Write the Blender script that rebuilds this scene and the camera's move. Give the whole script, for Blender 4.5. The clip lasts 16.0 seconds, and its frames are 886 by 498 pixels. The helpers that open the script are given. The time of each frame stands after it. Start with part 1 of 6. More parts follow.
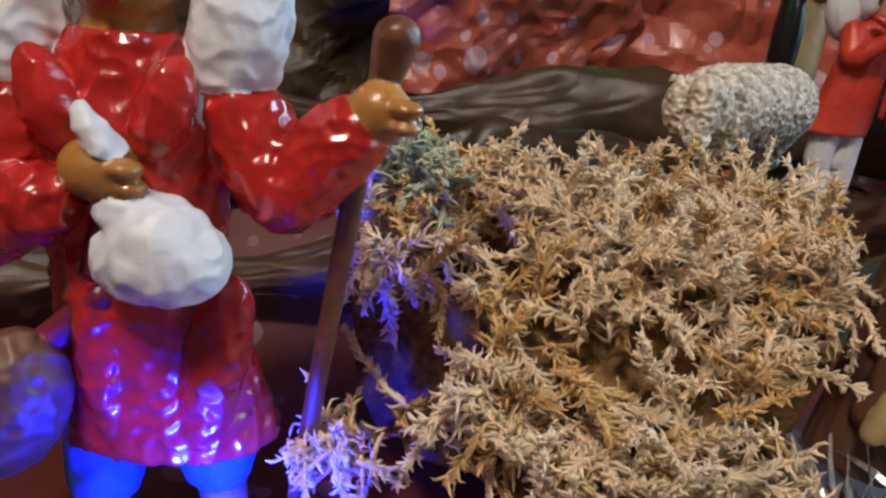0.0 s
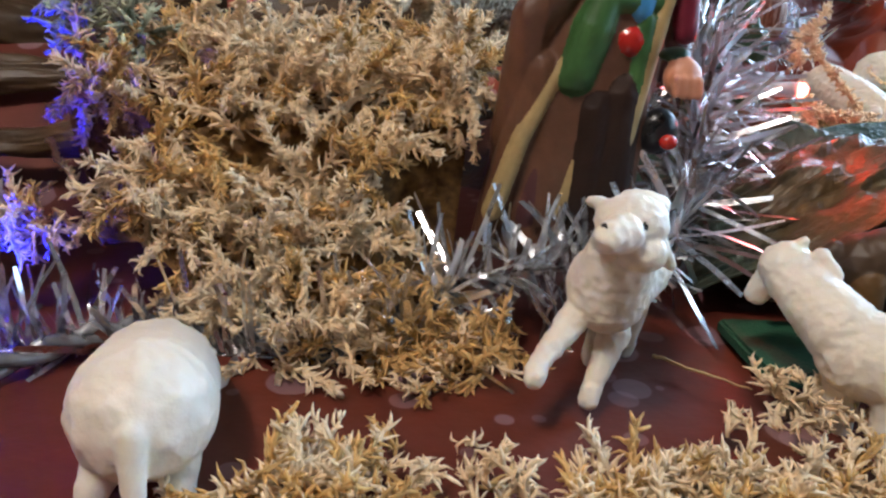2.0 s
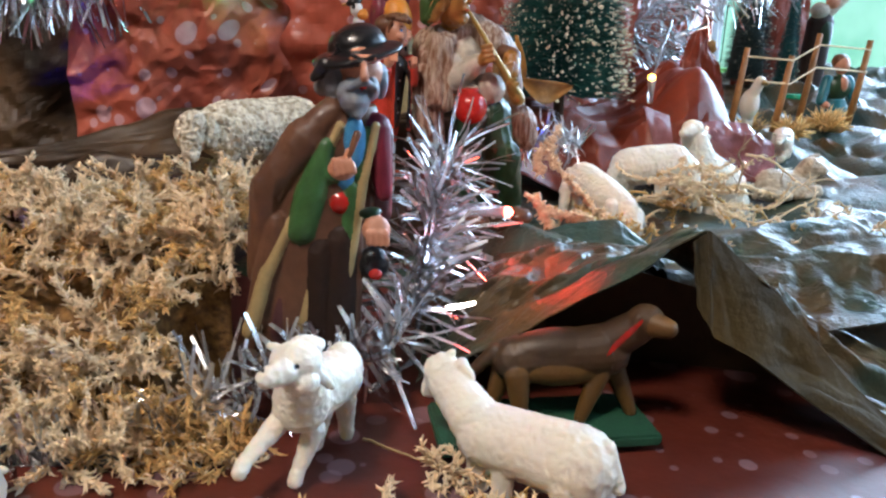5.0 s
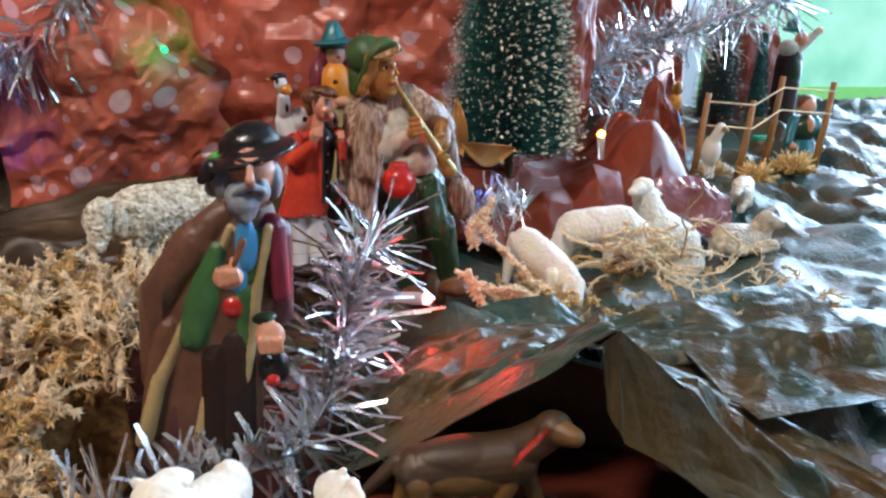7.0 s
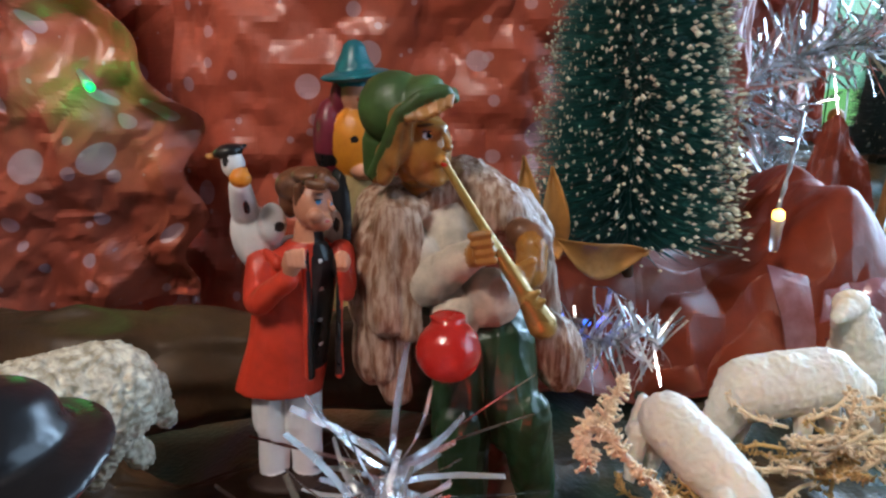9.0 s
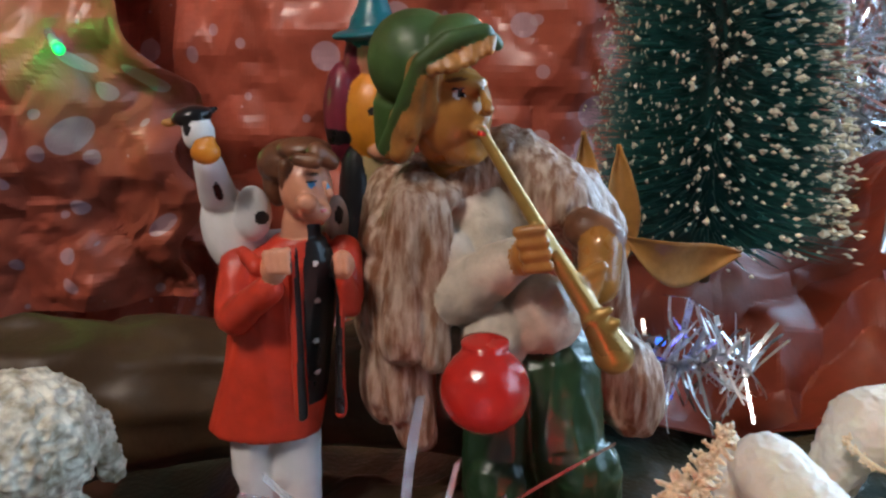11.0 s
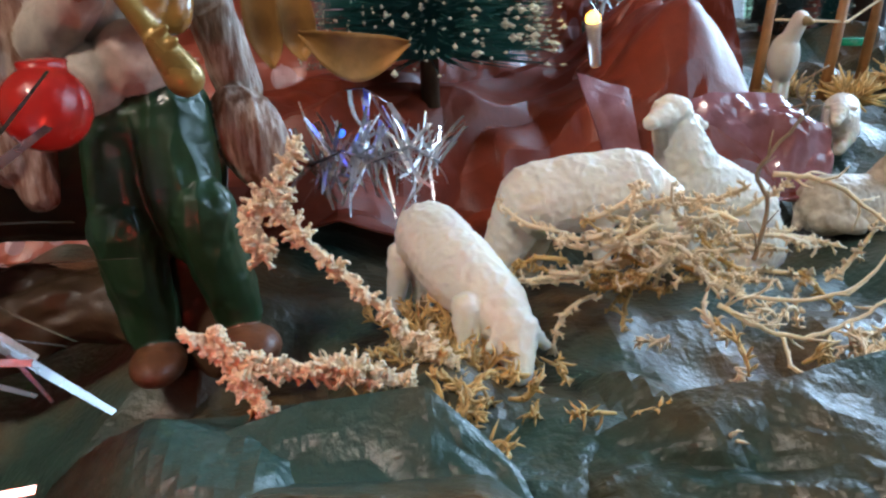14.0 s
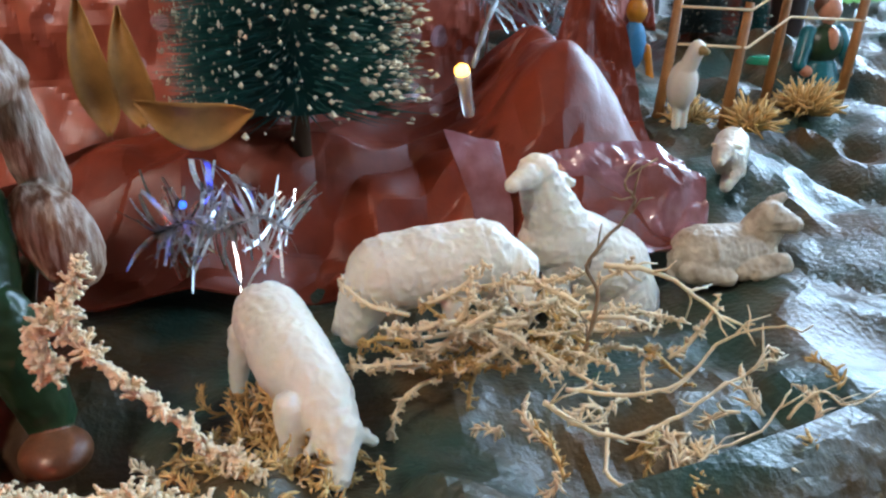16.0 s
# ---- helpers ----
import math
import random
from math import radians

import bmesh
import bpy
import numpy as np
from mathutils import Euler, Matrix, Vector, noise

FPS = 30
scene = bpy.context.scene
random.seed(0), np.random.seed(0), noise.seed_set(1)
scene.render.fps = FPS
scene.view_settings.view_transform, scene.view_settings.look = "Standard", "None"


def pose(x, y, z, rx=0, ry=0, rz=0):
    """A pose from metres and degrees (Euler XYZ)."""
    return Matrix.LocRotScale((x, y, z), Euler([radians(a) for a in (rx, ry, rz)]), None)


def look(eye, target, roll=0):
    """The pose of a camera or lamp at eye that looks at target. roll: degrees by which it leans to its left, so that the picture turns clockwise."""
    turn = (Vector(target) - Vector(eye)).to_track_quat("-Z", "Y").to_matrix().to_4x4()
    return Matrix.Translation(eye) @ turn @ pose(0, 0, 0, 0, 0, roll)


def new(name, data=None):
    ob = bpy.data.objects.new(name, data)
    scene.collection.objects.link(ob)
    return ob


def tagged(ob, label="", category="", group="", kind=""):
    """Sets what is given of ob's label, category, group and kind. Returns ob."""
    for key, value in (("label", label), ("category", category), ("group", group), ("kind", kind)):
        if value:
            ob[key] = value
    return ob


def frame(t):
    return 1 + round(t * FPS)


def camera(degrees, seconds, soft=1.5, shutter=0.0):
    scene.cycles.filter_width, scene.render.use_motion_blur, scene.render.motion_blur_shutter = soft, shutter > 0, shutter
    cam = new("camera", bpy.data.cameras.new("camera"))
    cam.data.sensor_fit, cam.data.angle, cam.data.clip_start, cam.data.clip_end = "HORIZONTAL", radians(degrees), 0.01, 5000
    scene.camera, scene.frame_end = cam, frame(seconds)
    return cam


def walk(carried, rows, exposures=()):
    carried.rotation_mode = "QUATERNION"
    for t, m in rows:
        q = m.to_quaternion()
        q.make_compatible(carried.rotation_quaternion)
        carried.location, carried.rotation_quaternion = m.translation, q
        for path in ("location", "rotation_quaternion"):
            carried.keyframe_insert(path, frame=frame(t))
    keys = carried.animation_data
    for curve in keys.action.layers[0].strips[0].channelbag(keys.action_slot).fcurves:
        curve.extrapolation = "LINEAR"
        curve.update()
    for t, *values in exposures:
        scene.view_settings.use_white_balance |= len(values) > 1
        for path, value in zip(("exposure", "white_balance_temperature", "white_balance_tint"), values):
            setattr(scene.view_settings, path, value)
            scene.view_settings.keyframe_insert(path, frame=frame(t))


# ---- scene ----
cam = camera(60.9, 16.0, soft=2.4)
PATH = [
    (0, (0.001, 0.013, 0.143), (0.16, 1.889, -0.531), 6.1),
    (0.5, (0.021, 0.003, 0.137), (0.147, 1.876, -0.553), 5.8),
    (1, (0.05, -0.018, 0.129), (0.095, 1.853, -0.575), 4.2),
    (1.5, (0.071, -0.045, 0.114), (0.105, 1.837, -0.564), 3.7),
    (2, (0.096, -0.047, 0.111), (0.228, 1.835, -0.552), 3.4),
    (2.5, (0.122, -0.053, 0.124), (0.416, 1.819, -0.516), 4.8),
    (3, (0.134, -0.068, 0.132), (0.459, 1.799, -0.51), 4.0),
    (3.5, (0.147, -0.074, 0.142), (0.466, 1.793, -0.499), 2.9),
    (4, (0.153, -0.083, 0.155), (0.477, 1.789, -0.47), 2.5),
    (4.2, (0.153, -0.087, 0.157), (0.477, 1.787, -0.462), 2.2),
    (6.3, (0.154, -0.136, 0.177), (0.46, 1.772, -0.34), 1.5),
    (6.5, (0.16, -0.127, 0.179), (0.467, 1.78, -0.34), 1.3),
    (7, (0.191, -0.096, 0.19), (0.508, 1.808, -0.333), 0.9),
    (7.5, (0.208, -0.039, 0.212), (0.515, 1.87, -0.297), 0.7),
    (8, (0.223, 0.006, 0.217), (0.461, 1.927, -0.287), 0.4),
    (8.5, (0.224, 0.05, 0.206), (0.406, 1.976, -0.301), 0.5),
    (9, (0.216, 0.097, 0.202), (0.352, 2.022, -0.32), 0.7),
    (9.2, (0.216, 0.109, 0.202), (0.328, 2.035, -0.326), 0.8),
    (11.3, (0.221, 0.153, 0.188), (0.248, 2.077, -0.356), 0.4),
    (11.5, (0.22, 0.154, 0.189), (0.249, 2.074, -0.369), 0.5),
    (12, (0.225, 0.139, 0.184), (0.255, 2.065, -0.353), -0.0),
    (12.5, (0.244, 0.117, 0.167), (0.302, 2.054, -0.325), -1.2),
    (13, (0.258, 0.114, 0.16), (0.375, 2.045, -0.348), -1.2),
    (13.5, (0.275, 0.116, 0.151), (0.443, 2.016, -0.452), -1.3),
    (14, (0.294, 0.122, 0.142), (0.51, 2.002, -0.504), -1.7),
    (14.5, (0.302, 0.131, 0.142), (0.552, 1.996, -0.534), -1.8),
    (15, (0.314, 0.128, 0.15), (0.566, 1.984, -0.552), -1.9),
    (15.5, (0.332, 0.129, 0.152), (0.589, 1.98, -0.561), -1.9),
    (16, (0.331, 0.132, 0.169), (0.65, 1.974, -0.544), -0.7),
]
walk(cam, [(t, look(eye, target, roll)) for t, eye, target, roll in PATH],
     exposures=[(0, -0.15), (1, -0.15), (3, 0.05), (6.5, 0.18), (8.5, -0.05), (12, -0.2), (16, -0.22)])

# ---- world and light ----
world = bpy.data.worlds.new("world")
scene.world = world
world.use_nodes = True
wn = world.node_tree.nodes
sky = wn.new("ShaderNodeTexSky")
sky.sky_type, sky.sun_disc = 'NISHITA', False
sky.sun_elevation, sky.sun_rotation = radians(35), radians(60)
wn["Background"].inputs[1].default_value = 0.15
world.node_tree.links.new(sky.outputs[0], wn["Background"].inputs[0])


def lamp(name, kind, energy, color, m, size=0.1, size_y=None):
    d = bpy.data.lights.new(name, kind)
    d.energy, d.color = energy, color
    if kind == 'AREA':
        d.shape = 'RECTANGLE'
        d.size, d.size_y = size, size_y or size
    elif kind == 'SUN':
        d.angle = size
    else:
        d.shadow_soft_size = size
    ob = new(name, d)
    ob.matrix_world = m
    return ob


lamp("sun", 'SUN', 5.0, (1, 0.95, 0.88), look((3, 3, 4), (1.2, 6.2, 0)), radians(1))
# daylight through the garden window, and the warm ceiling lamp of the room
lamp("window_daylight", 'AREA', 58, (0.46, 0.70, 1.0), look((1.62, 1.20, 0.55), (0.3, 0.1, 0.0)), 0.5, 1.4)
lamp("side_window_daylight", 'AREA', 18, (0.48, 0.72, 1.0), look((1.92, -0.1, 0.75), (0.2, 0.2, 0.0)), 1.0, 1.1)
lamp("ceiling_lamp_light", 'POINT', 43, (1.0, 0.92, 0.89), Matrix.Translation((-0.30, -0.45, 1.22)), 0.12)
lamp("red_led_light", 'POINT', 0.055, (1, 0.05, 0.025), Matrix.Translation((0.2425, 0.2075, 0.085)), 0.003)
blue_led = lamp("blue_led_light", 'SPOT', 3.8, (0.006, 0.012, 1), look((-0.022, 0.112, 0.030), (-0.142, 0.292, -0.135)), 0.003)
blue_led.data.spot_size, blue_led.data.spot_blend = radians(180), 0.2
lamp("tree_led_light", 'POINT', 0.0016, (0.04, 0.06, 1), Matrix.Translation((0.292, 0.362, 0.102)), 0.003)
lamp("green_led_light", 'POINT', 0.016, (0.0, 1, 0.15), Matrix.Translation((0.098, 0.400, 0.185)), 0.003)
lamp("amber_led_light", 'POINT', 0.012, (1, 0.62, 0.2), Matrix.Translation((0.386, 0.405, 0.134)), 0.003)


# ---- materials ----
def material(name, color, rough=0.6, metal=0.0, vary=0.25, scale=40.0, bump=0.15, bump_scale=300.0, second=None, island=0.0,
             coat=0.0, spec=0.5, contrast=0.5, random=0.0, transmission=0.0):
    """A painted, papery or fibrous surface: two scales of colour variation and a fine relief."""
    m = bpy.data.materials.new(name)
    m.use_nodes = True
    nt = m.node_tree
    N, L = nt.nodes, nt.links.new
    b = N["Principled BSDF"]
    b.inputs["Roughness"].default_value, b.inputs["Metallic"].default_value = rough, metal
    b.inputs["Coat Weight"].default_value = coat
    b.inputs["Coat Roughness"].default_value = 0.15
    b.inputs["Specular IOR Level"].default_value = spec
    b.inputs["Transmission Weight"].default_value = transmission
    tc = N.new("ShaderNodeTexCoord")
    n1 = N.new("ShaderNodeTexNoise")
    n1.inputs["Scale"].default_value, n1.inputs["Detail"].default_value = scale, 5
    L(tc.outputs["Object"], n1.inputs["Vector"])
    n2 = N.new("ShaderNodeTexNoise")
    n2.inputs["Scale"].default_value, n2.inputs["Detail"].default_value = bump_scale, 3
    L(tc.outputs["Object"], n2.inputs["Vector"])
    ramp = N.new("ShaderNodeValToRGB")
    ramp.color_ramp.elements[0].position, ramp.color_ramp.elements[1].position = 0.5 - contrast / 2, 0.5 + contrast / 2
    c2 = second or tuple(v * (1 - vary) for v in color)
    c1 = color if second else tuple(min(1, v * (1 + vary * 0.4)) for v in color)
    ramp.color_ramp.elements[0].color, ramp.color_ramp.elements[1].color = (*c2, 1), (*c1, 1)
    L(n1.outputs["Fac"], ramp.inputs["Fac"])
    out = ramp.outputs["Color"]
    mix = N.new("ShaderNodeMix")
    mix.data_type, mix.blend_type = 'RGBA', 'OVERLAY'
    mix.inputs[0].default_value = 0.25
    L(out, mix.inputs[6])
    L(n2.outputs["Fac"], mix.inputs[7])
    out = mix.outputs[2]
    if island or random:
        src = N.new("ShaderNodeNewGeometry").outputs["Random Per Island"] if island else N.new("ShaderNodeObjectInfo").outputs["Random"]
        hsv = N.new("ShaderNodeHueSaturation")
        mr = N.new("ShaderNodeMapRange")
        k = island or random
        mr.inputs["To Min"].default_value, mr.inputs["To Max"].default_value = 1 - k, 1 + k
        L(src, mr.inputs["Value"])
        L(mr.outputs[0], hsv.inputs["Value"])
        L(out, hsv.inputs["Color"])
        out = hsv.outputs[0]
    L(out, b.inputs["Base Color"])
    rr = N.new("ShaderNodeMapRange")
    rr.inputs["To Min"].default_value, rr.inputs["To Max"].default_value = max(0.02, rough - 0.12), min(1, rough + 0.12)
    L(n1.outputs["Fac"], rr.inputs["Value"])
    L(rr.outputs[0], b.inputs["Roughness"])
    if bump:
        bp = N.new("ShaderNodeBump")
        bp.inputs["Strength"].default_value, bp.inputs["Distance"].default_value = bump, 0.001
        L(n2.outputs["Fac"], bp.inputs["Height"])
        L(bp.outputs[0], b.inputs["Normal"])
    return m


def dotted_paper(name, color, second, dots=1.0, rough=0.42, coat=0.12):
    """Russet wrapping paper with scattered pale violet dots and rings, slightly glossy."""
    m = material(name, color, rough=rough, vary=0.3, scale=9, bump=0.35, bump_scale=120, second=second, coat=coat)
    nt = m.node_tree
    N, L = nt.nodes, nt.links.new
    b = N["Principled BSDF"]
    base = b.inputs["Base Color"].links[0].from_socket
    uv = N.new("ShaderNodeUVMap")
    col = base
    for scale, lo, hi, w in ((34.0, 0.13, 0.26, 0.62), (56.0, 0.10, 0.23, 0.5)):
        v = N.new("ShaderNodeTexVoronoi")
        v.voronoi_dimensions = '2D'
        v.inputs["Scale"].default_value, v.inputs["Randomness"].default_value = scale, 0.85
        L(uv.outputs[0], v.inputs["Vector"])
        sep = N.new("ShaderNodeSeparateColor")
        L(v.outputs["Color"], sep.inputs[0])
        size = N.new("ShaderNodeMapRange")
        size.inputs["From Min"].default_value = 0.35
        size.inputs["To Min"].default_value, size.inputs["To Max"].default_value = 0.0, hi
        L(sep.outputs[0], size.inputs["Value"])
        d = N.new("ShaderNodeMath")
        d.operation = 'SUBTRACT'
        L(size.outputs[0], d.inputs[0])
        L(v.outputs["Distance"], d.inputs[1])
        e = N.new("ShaderNodeMapRange")
        e.inputs["From Min"].default_value, e.inputs["From Max"].default_value = 0.0, 0.014
        e.inputs["To Max"].default_value = w * dots
        L(d.outputs[0], e.inputs["Value"])
        mx = N.new("ShaderNodeMix")
        mx.data_type = 'RGBA'
        L(e.outputs[0], mx.inputs[0])
        L(col, mx.inputs[6])
        mx.inputs[7].default_value = (0.62, 0.45, 0.52, 1)
        col = mx.outputs[2]
    L(col, b.inputs["Base Color"])
    return m


def glow(name, color, strength):
    m = bpy.data.materials.new(name)
    m.use_nodes = True
    b = m.node_tree.nodes["Principled BSDF"]
    b.inputs["Base Color"].default_value = (*color, 1)
    b.inputs["Emission Color"].default_value = (*color, 1)
    b.inputs["Emission Strength"].default_value = strength
    b.inputs["Roughness"].default_value = 0.2
    return m


RED_PAPER = dotted_paper("russet dotted paper", (0.54, 0.130, 0.075), (0.36, 0.066, 0.038))
# Same paper as the backdrop; the ground's dimmer light is put into this darker colour.
SHADED_GROUND_PAPER = dotted_paper("russet dotted paper darkened for shade", (0.13, 0.022, 0.010), (0.070, 0.012, 0.007), 0.32, 0.50, 0.0)
PLAIN_RED = material("russet paper", (0.24, 0.040, 0.017), 0.42, vary=0.35, scale=14, bump=0.30, bump_scale=160, coat=0.0, spec=0.38)
# Lilac mixed into the base colour imitates the window's reflection on glossy paper.
PAINTED_SHEEN_RED = material("russet paper with painted lilac sheen", (0.40, 0.20, 0.25), 0.18, vary=0.35, scale=60, bump=0.2, bump_scale=120, second=(0.25, 0.06, 0.04), coat=0.8)
ROCK = material("painted rock paper", (0.105, 0.062, 0.024), 0.38, vary=0.3, scale=22, bump=0.75, bump_scale=420, second=(0.030, 0.068, 0.052), coat=0.04, contrast=0.25, spec=0.40)
CAVE = material("brown rock paper", (0.080, 0.056, 0.022), 0.55, vary=0.3, scale=30, bump=0.4, bump_scale=400, second=(0.022, 0.018, 0.009), spec=0.12)
DARK_ROCK = material("dark bark paper", (0.100, 0.056, 0.026), 0.42, vary=0.4, scale=18, bump=0.6, bump_scale=160, second=(0.022, 0.015, 0.009), coat=0.0, spec=0.28)


def translucent(m, weight, depth):
    """Lets a little light seep through thin fibres or milky plastic."""
    b = m.node_tree.nodes["Principled BSDF"]
    b.inputs["Subsurface Weight"].default_value = weight
    b.inputs["Subsurface Radius"].default_value = (1.0, 0.75, 0.5)
    b.inputs["Subsurface Scale"].default_value = depth
    return m


WOOL = material("ivory plastic", (0.90, 0.82, 0.70), 0.46, vary=0.08, scale=60, bump=0.35, bump_scale=420)
RAMWOOL = material("aged ivory resin", (0.86, 0.80, 0.66), 0.5, vary=0.3, scale=320, bump=0.3, second=(0.36, 0.29, 0.19), contrast=0.30)
STRIPE = material("ivory resin with brown hatching", (0.70, 0.60, 0.46), 0.5, vary=0.5, scale=190, bump=0.2, second=(0.42, 0.32, 0.22), contrast=0.35)
BLACK = material("black paint", (0.012, 0.011, 0.012), 0.3, scale=80)
SKIN = material("painted flesh", (0.62, 0.27, 0.16), 0.4, vary=0.15, scale=80)
OCHRE = material("ochre varnish skin", (0.42, 0.18, 0.035), 0.3, vary=0.4, scale=90, coat=0.3)
REDP = material("red enamel", (0.50, 0.018, 0.012), 0.25, vary=0.3, scale=70, bump=0.25, bump_scale=200, coat=0.5)
COATRED = material("vermilion paint", (0.58, 0.045, 0.02), 0.4, vary=0.3, scale=90)
GREEN = material("green paint", (0.045, 0.13, 0.035), 0.4, vary=0.35, scale=90)
DKGREEN = material("bottle green varnish", (0.015, 0.05, 0.018), 0.36, vary=0.5, scale=60, coat=0.12)
HATGREEN = material("olive green paint", (0.045, 0.10, 0.022), 0.5, vary=0.4, scale=80, coat=0.05)
BLUE = material("sky blue paint", (0.05, 0.26, 0.50), 0.4, vary=0.2, scale=90)
TEAL = material("teal paint", (0.01, 0.16, 0.19), 0.35, vary=0.3, scale=90)
BROWN = material("umber varnish", (0.13, 0.055, 0.028), 0.45, vary=0.35, scale=60, coat=0.08)
PURPLE = material("aubergine paint", (0.085, 0.025, 0.028), 0.45, vary=0.3, scale=60, coat=0.08)
DKBROWN = material("dark brown paint", (0.030, 0.014, 0.009), 0.55, spec=0.25, vary=0.4, scale=60)
TAN = material("straw yellow paint", (0.42, 0.30, 0.13), 0.45, vary=0.25, scale=60)
GREY = material("grey beard paint", (0.20, 0.22, 0.25), 0.5, vary=0.3, scale=160, bump=0.4)
WHITE = material("white paint", (0.80, 0.79, 0.78), 0.4, vary=0.12, scale=90, bump=0.3)
CREAM = material("cream fleece paint", (0.56, 0.47, 0.37), 0.5, vary=0.3, scale=200, bump=0.6)
FUR = material("brown brushed fur paint", (0.46, 0.33, 0.25), 0.5, vary=0.4, scale=520, bump=0.8, bump_scale=700, second=(0.20, 0.085, 0.04), contrast=0.22)
stretch = FUR.node_tree.nodes.new("ShaderNodeMapping")
stretch.inputs["Scale"].default_value = (1.0, 1.0, 0.22)
FUR.node_tree.links.new(next(n for n in FUR.node_tree.nodes if n.type == 'TEX_COORD').outputs["Object"], stretch.inputs["Vector"])
for n in FUR.node_tree.nodes:
    if n.type == 'TEX_NOISE':
        FUR.node_tree.links.new(stretch.outputs["Vector"], n.inputs["Vector"])
BLOND = material("golden brown paint", (0.34, 0.15, 0.035), 0.35, vary=0.5, scale=160, bump=0.5)
HAIR = material("chestnut paint", (0.16, 0.06, 0.025), 0.4, vary=0.4, scale=150, bump=0.4)
ORANGE = material("orange paint", (0.72, 0.25, 0.02), 0.4, vary=0.25, scale=90)
GOLD = material("old gold paint", (0.40, 0.24, 0.06), 0.3, metal=0.4, vary=0.4, scale=120)
MAROON = material("maroon paint", (0.20, 0.02, 0.04), 0.35, vary=0.3, scale=90)
DOGTAN = material("tan dog paint", (0.13, 0.062, 0.014), 0.45, vary=0.3, scale=120)
DOGBROWN = material("brown dog paint", (0.036, 0.018, 0.008), 0.5, vary=0.4, scale=70, second=(0.070, 0.034, 0.011))
FELT = material("green felt base", (0.012, 0.075, 0.035), 0.7, vary=0.3, scale=150, bump=0.4, bump_scale=900)
MOSS = material("dried pale moss", (0.96, 0.78, 0.53), 0.8, vary=0.3, scale=50, bump=0.3, bump_scale=900, second=(0.92, 0.65, 0.37), island=0.10)
OCHREMOSS = material("dried ochre moss", (0.84, 0.54, 0.22), 0.8, vary=0.35, scale=70, bump=0.3, bump_scale=900, second=(0.55, 0.31, 0.10), island=0.28)
GREENMOSS = material("pale green lichen", (0.48, 0.52, 0.36), 0.8, vary=0.3, scale=70, bump=0.5, bump_scale=900, island=0.2)
for one in (MOSS, OCHREMOSS):
    translucent(one, 0.2, 0.003)
translucent(WOOL, 0.35, 0.003)
SILVER = material("silver tinsel foil", (0.93, 0.94, 0.97), 0.26, metal=1.0, vary=0.15, scale=40, bump=0.0, island=0.15)
WIRE = material("silver wire", (0.45, 0.46, 0.5), 0.25, metal=1.0, vary=0.2)
CABLE = material("clear light cable", (0.24, 0.25, 0.27), 0.18, vary=0.3, coat=0.5)
NEEDLE = material("teal bottle brush bristle", (0.022, 0.125, 0.108), 0.45, vary=0.4, scale=30, bump=0, second=(0.012, 0.062, 0.060), island=0.4)
FLOCK = material("cream snow flock", (0.72, 0.68, 0.52), 0.8, vary=0.2, scale=200, bump=0.3, island=0.1)
LEAFM = material("dry ochre leaf", (0.42, 0.20, 0.05), 0.5, vary=0.4, scale=60, bump=0.4)
TWIG = material("brown twig", (0.12, 0.075, 0.04), 0.7, vary=0.4, scale=120, bump=0.4)
STRAWTWIG = material("pale brown twig", (0.34, 0.22, 0.12), 0.7, vary=0.4, scale=120, bump=0.4)
STICK = material("orange wooden stick", (0.40, 0.17, 0.05), 0.5, vary=0.3, scale=90)
WALLM = material("buff wall plaster", (0.11, 0.085, 0.065), 0.8, vary=0.06, scale=4, bump=0.2, bump_scale=120)
FLOORM = material("oak floor", (0.12, 0.065, 0.035), 0.5, vary=0.3, scale=6, bump=0.1)
CEILM = material("beamed ceiling paint", (0.12, 0.10, 0.085), 0.8, vary=0.05, scale=4)
TABLEM = material("dark table wood", (0.08, 0.04, 0.025), 0.4, vary=0.4, scale=12, bump=0.2)
FRAMEM = material("white window paint", (0.75, 0.75, 0.74), 0.4, vary=0.05, scale=10)
GRASS = material("lawn", (0.16, 0.50, 0.14), 0.9, vary=0.3, scale=3, bump=0.5)
# Garden distance shines by itself; daylight and haze are put into its emission.
GARDEN_GLOW = glow("self-lit hazy garden distance", (0.22, 0.50, 0.46), 0.5)
hn, hl = GARDEN_GLOW.node_tree.nodes, GARDEN_GLOW.node_tree.links.new
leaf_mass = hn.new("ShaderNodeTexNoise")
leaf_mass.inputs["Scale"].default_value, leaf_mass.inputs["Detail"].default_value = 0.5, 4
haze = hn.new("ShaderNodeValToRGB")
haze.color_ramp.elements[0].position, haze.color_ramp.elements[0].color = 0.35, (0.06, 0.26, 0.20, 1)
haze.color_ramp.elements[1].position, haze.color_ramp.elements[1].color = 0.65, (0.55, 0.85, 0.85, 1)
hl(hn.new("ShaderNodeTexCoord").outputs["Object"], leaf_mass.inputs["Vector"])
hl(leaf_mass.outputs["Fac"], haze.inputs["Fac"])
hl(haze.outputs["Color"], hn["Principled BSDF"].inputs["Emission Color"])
PLASTIC = material("clear led plastic", (0.75, 0.72, 0.72), 0.2, vary=0.1, transmission=0.6)
RED_GLOW, BLUE_GLOW = glow("lit red led", (1, 0.16, 0.12), 12), glow("lit blue led", (0.05, 0.20, 1), 1.8)
AMBER_GLOW = glow("lit amber led", (1, 0.50, 0.08), 9)
GREEN_GLOW = glow("lit green led", (0.03, 1, 0.25), 0.6)
SHADE = glow("lit lamp shade", (1, 0.86, 0.66), 3)
GLASS = bpy.data.materials.new("window glass")
GLASS.use_nodes = True
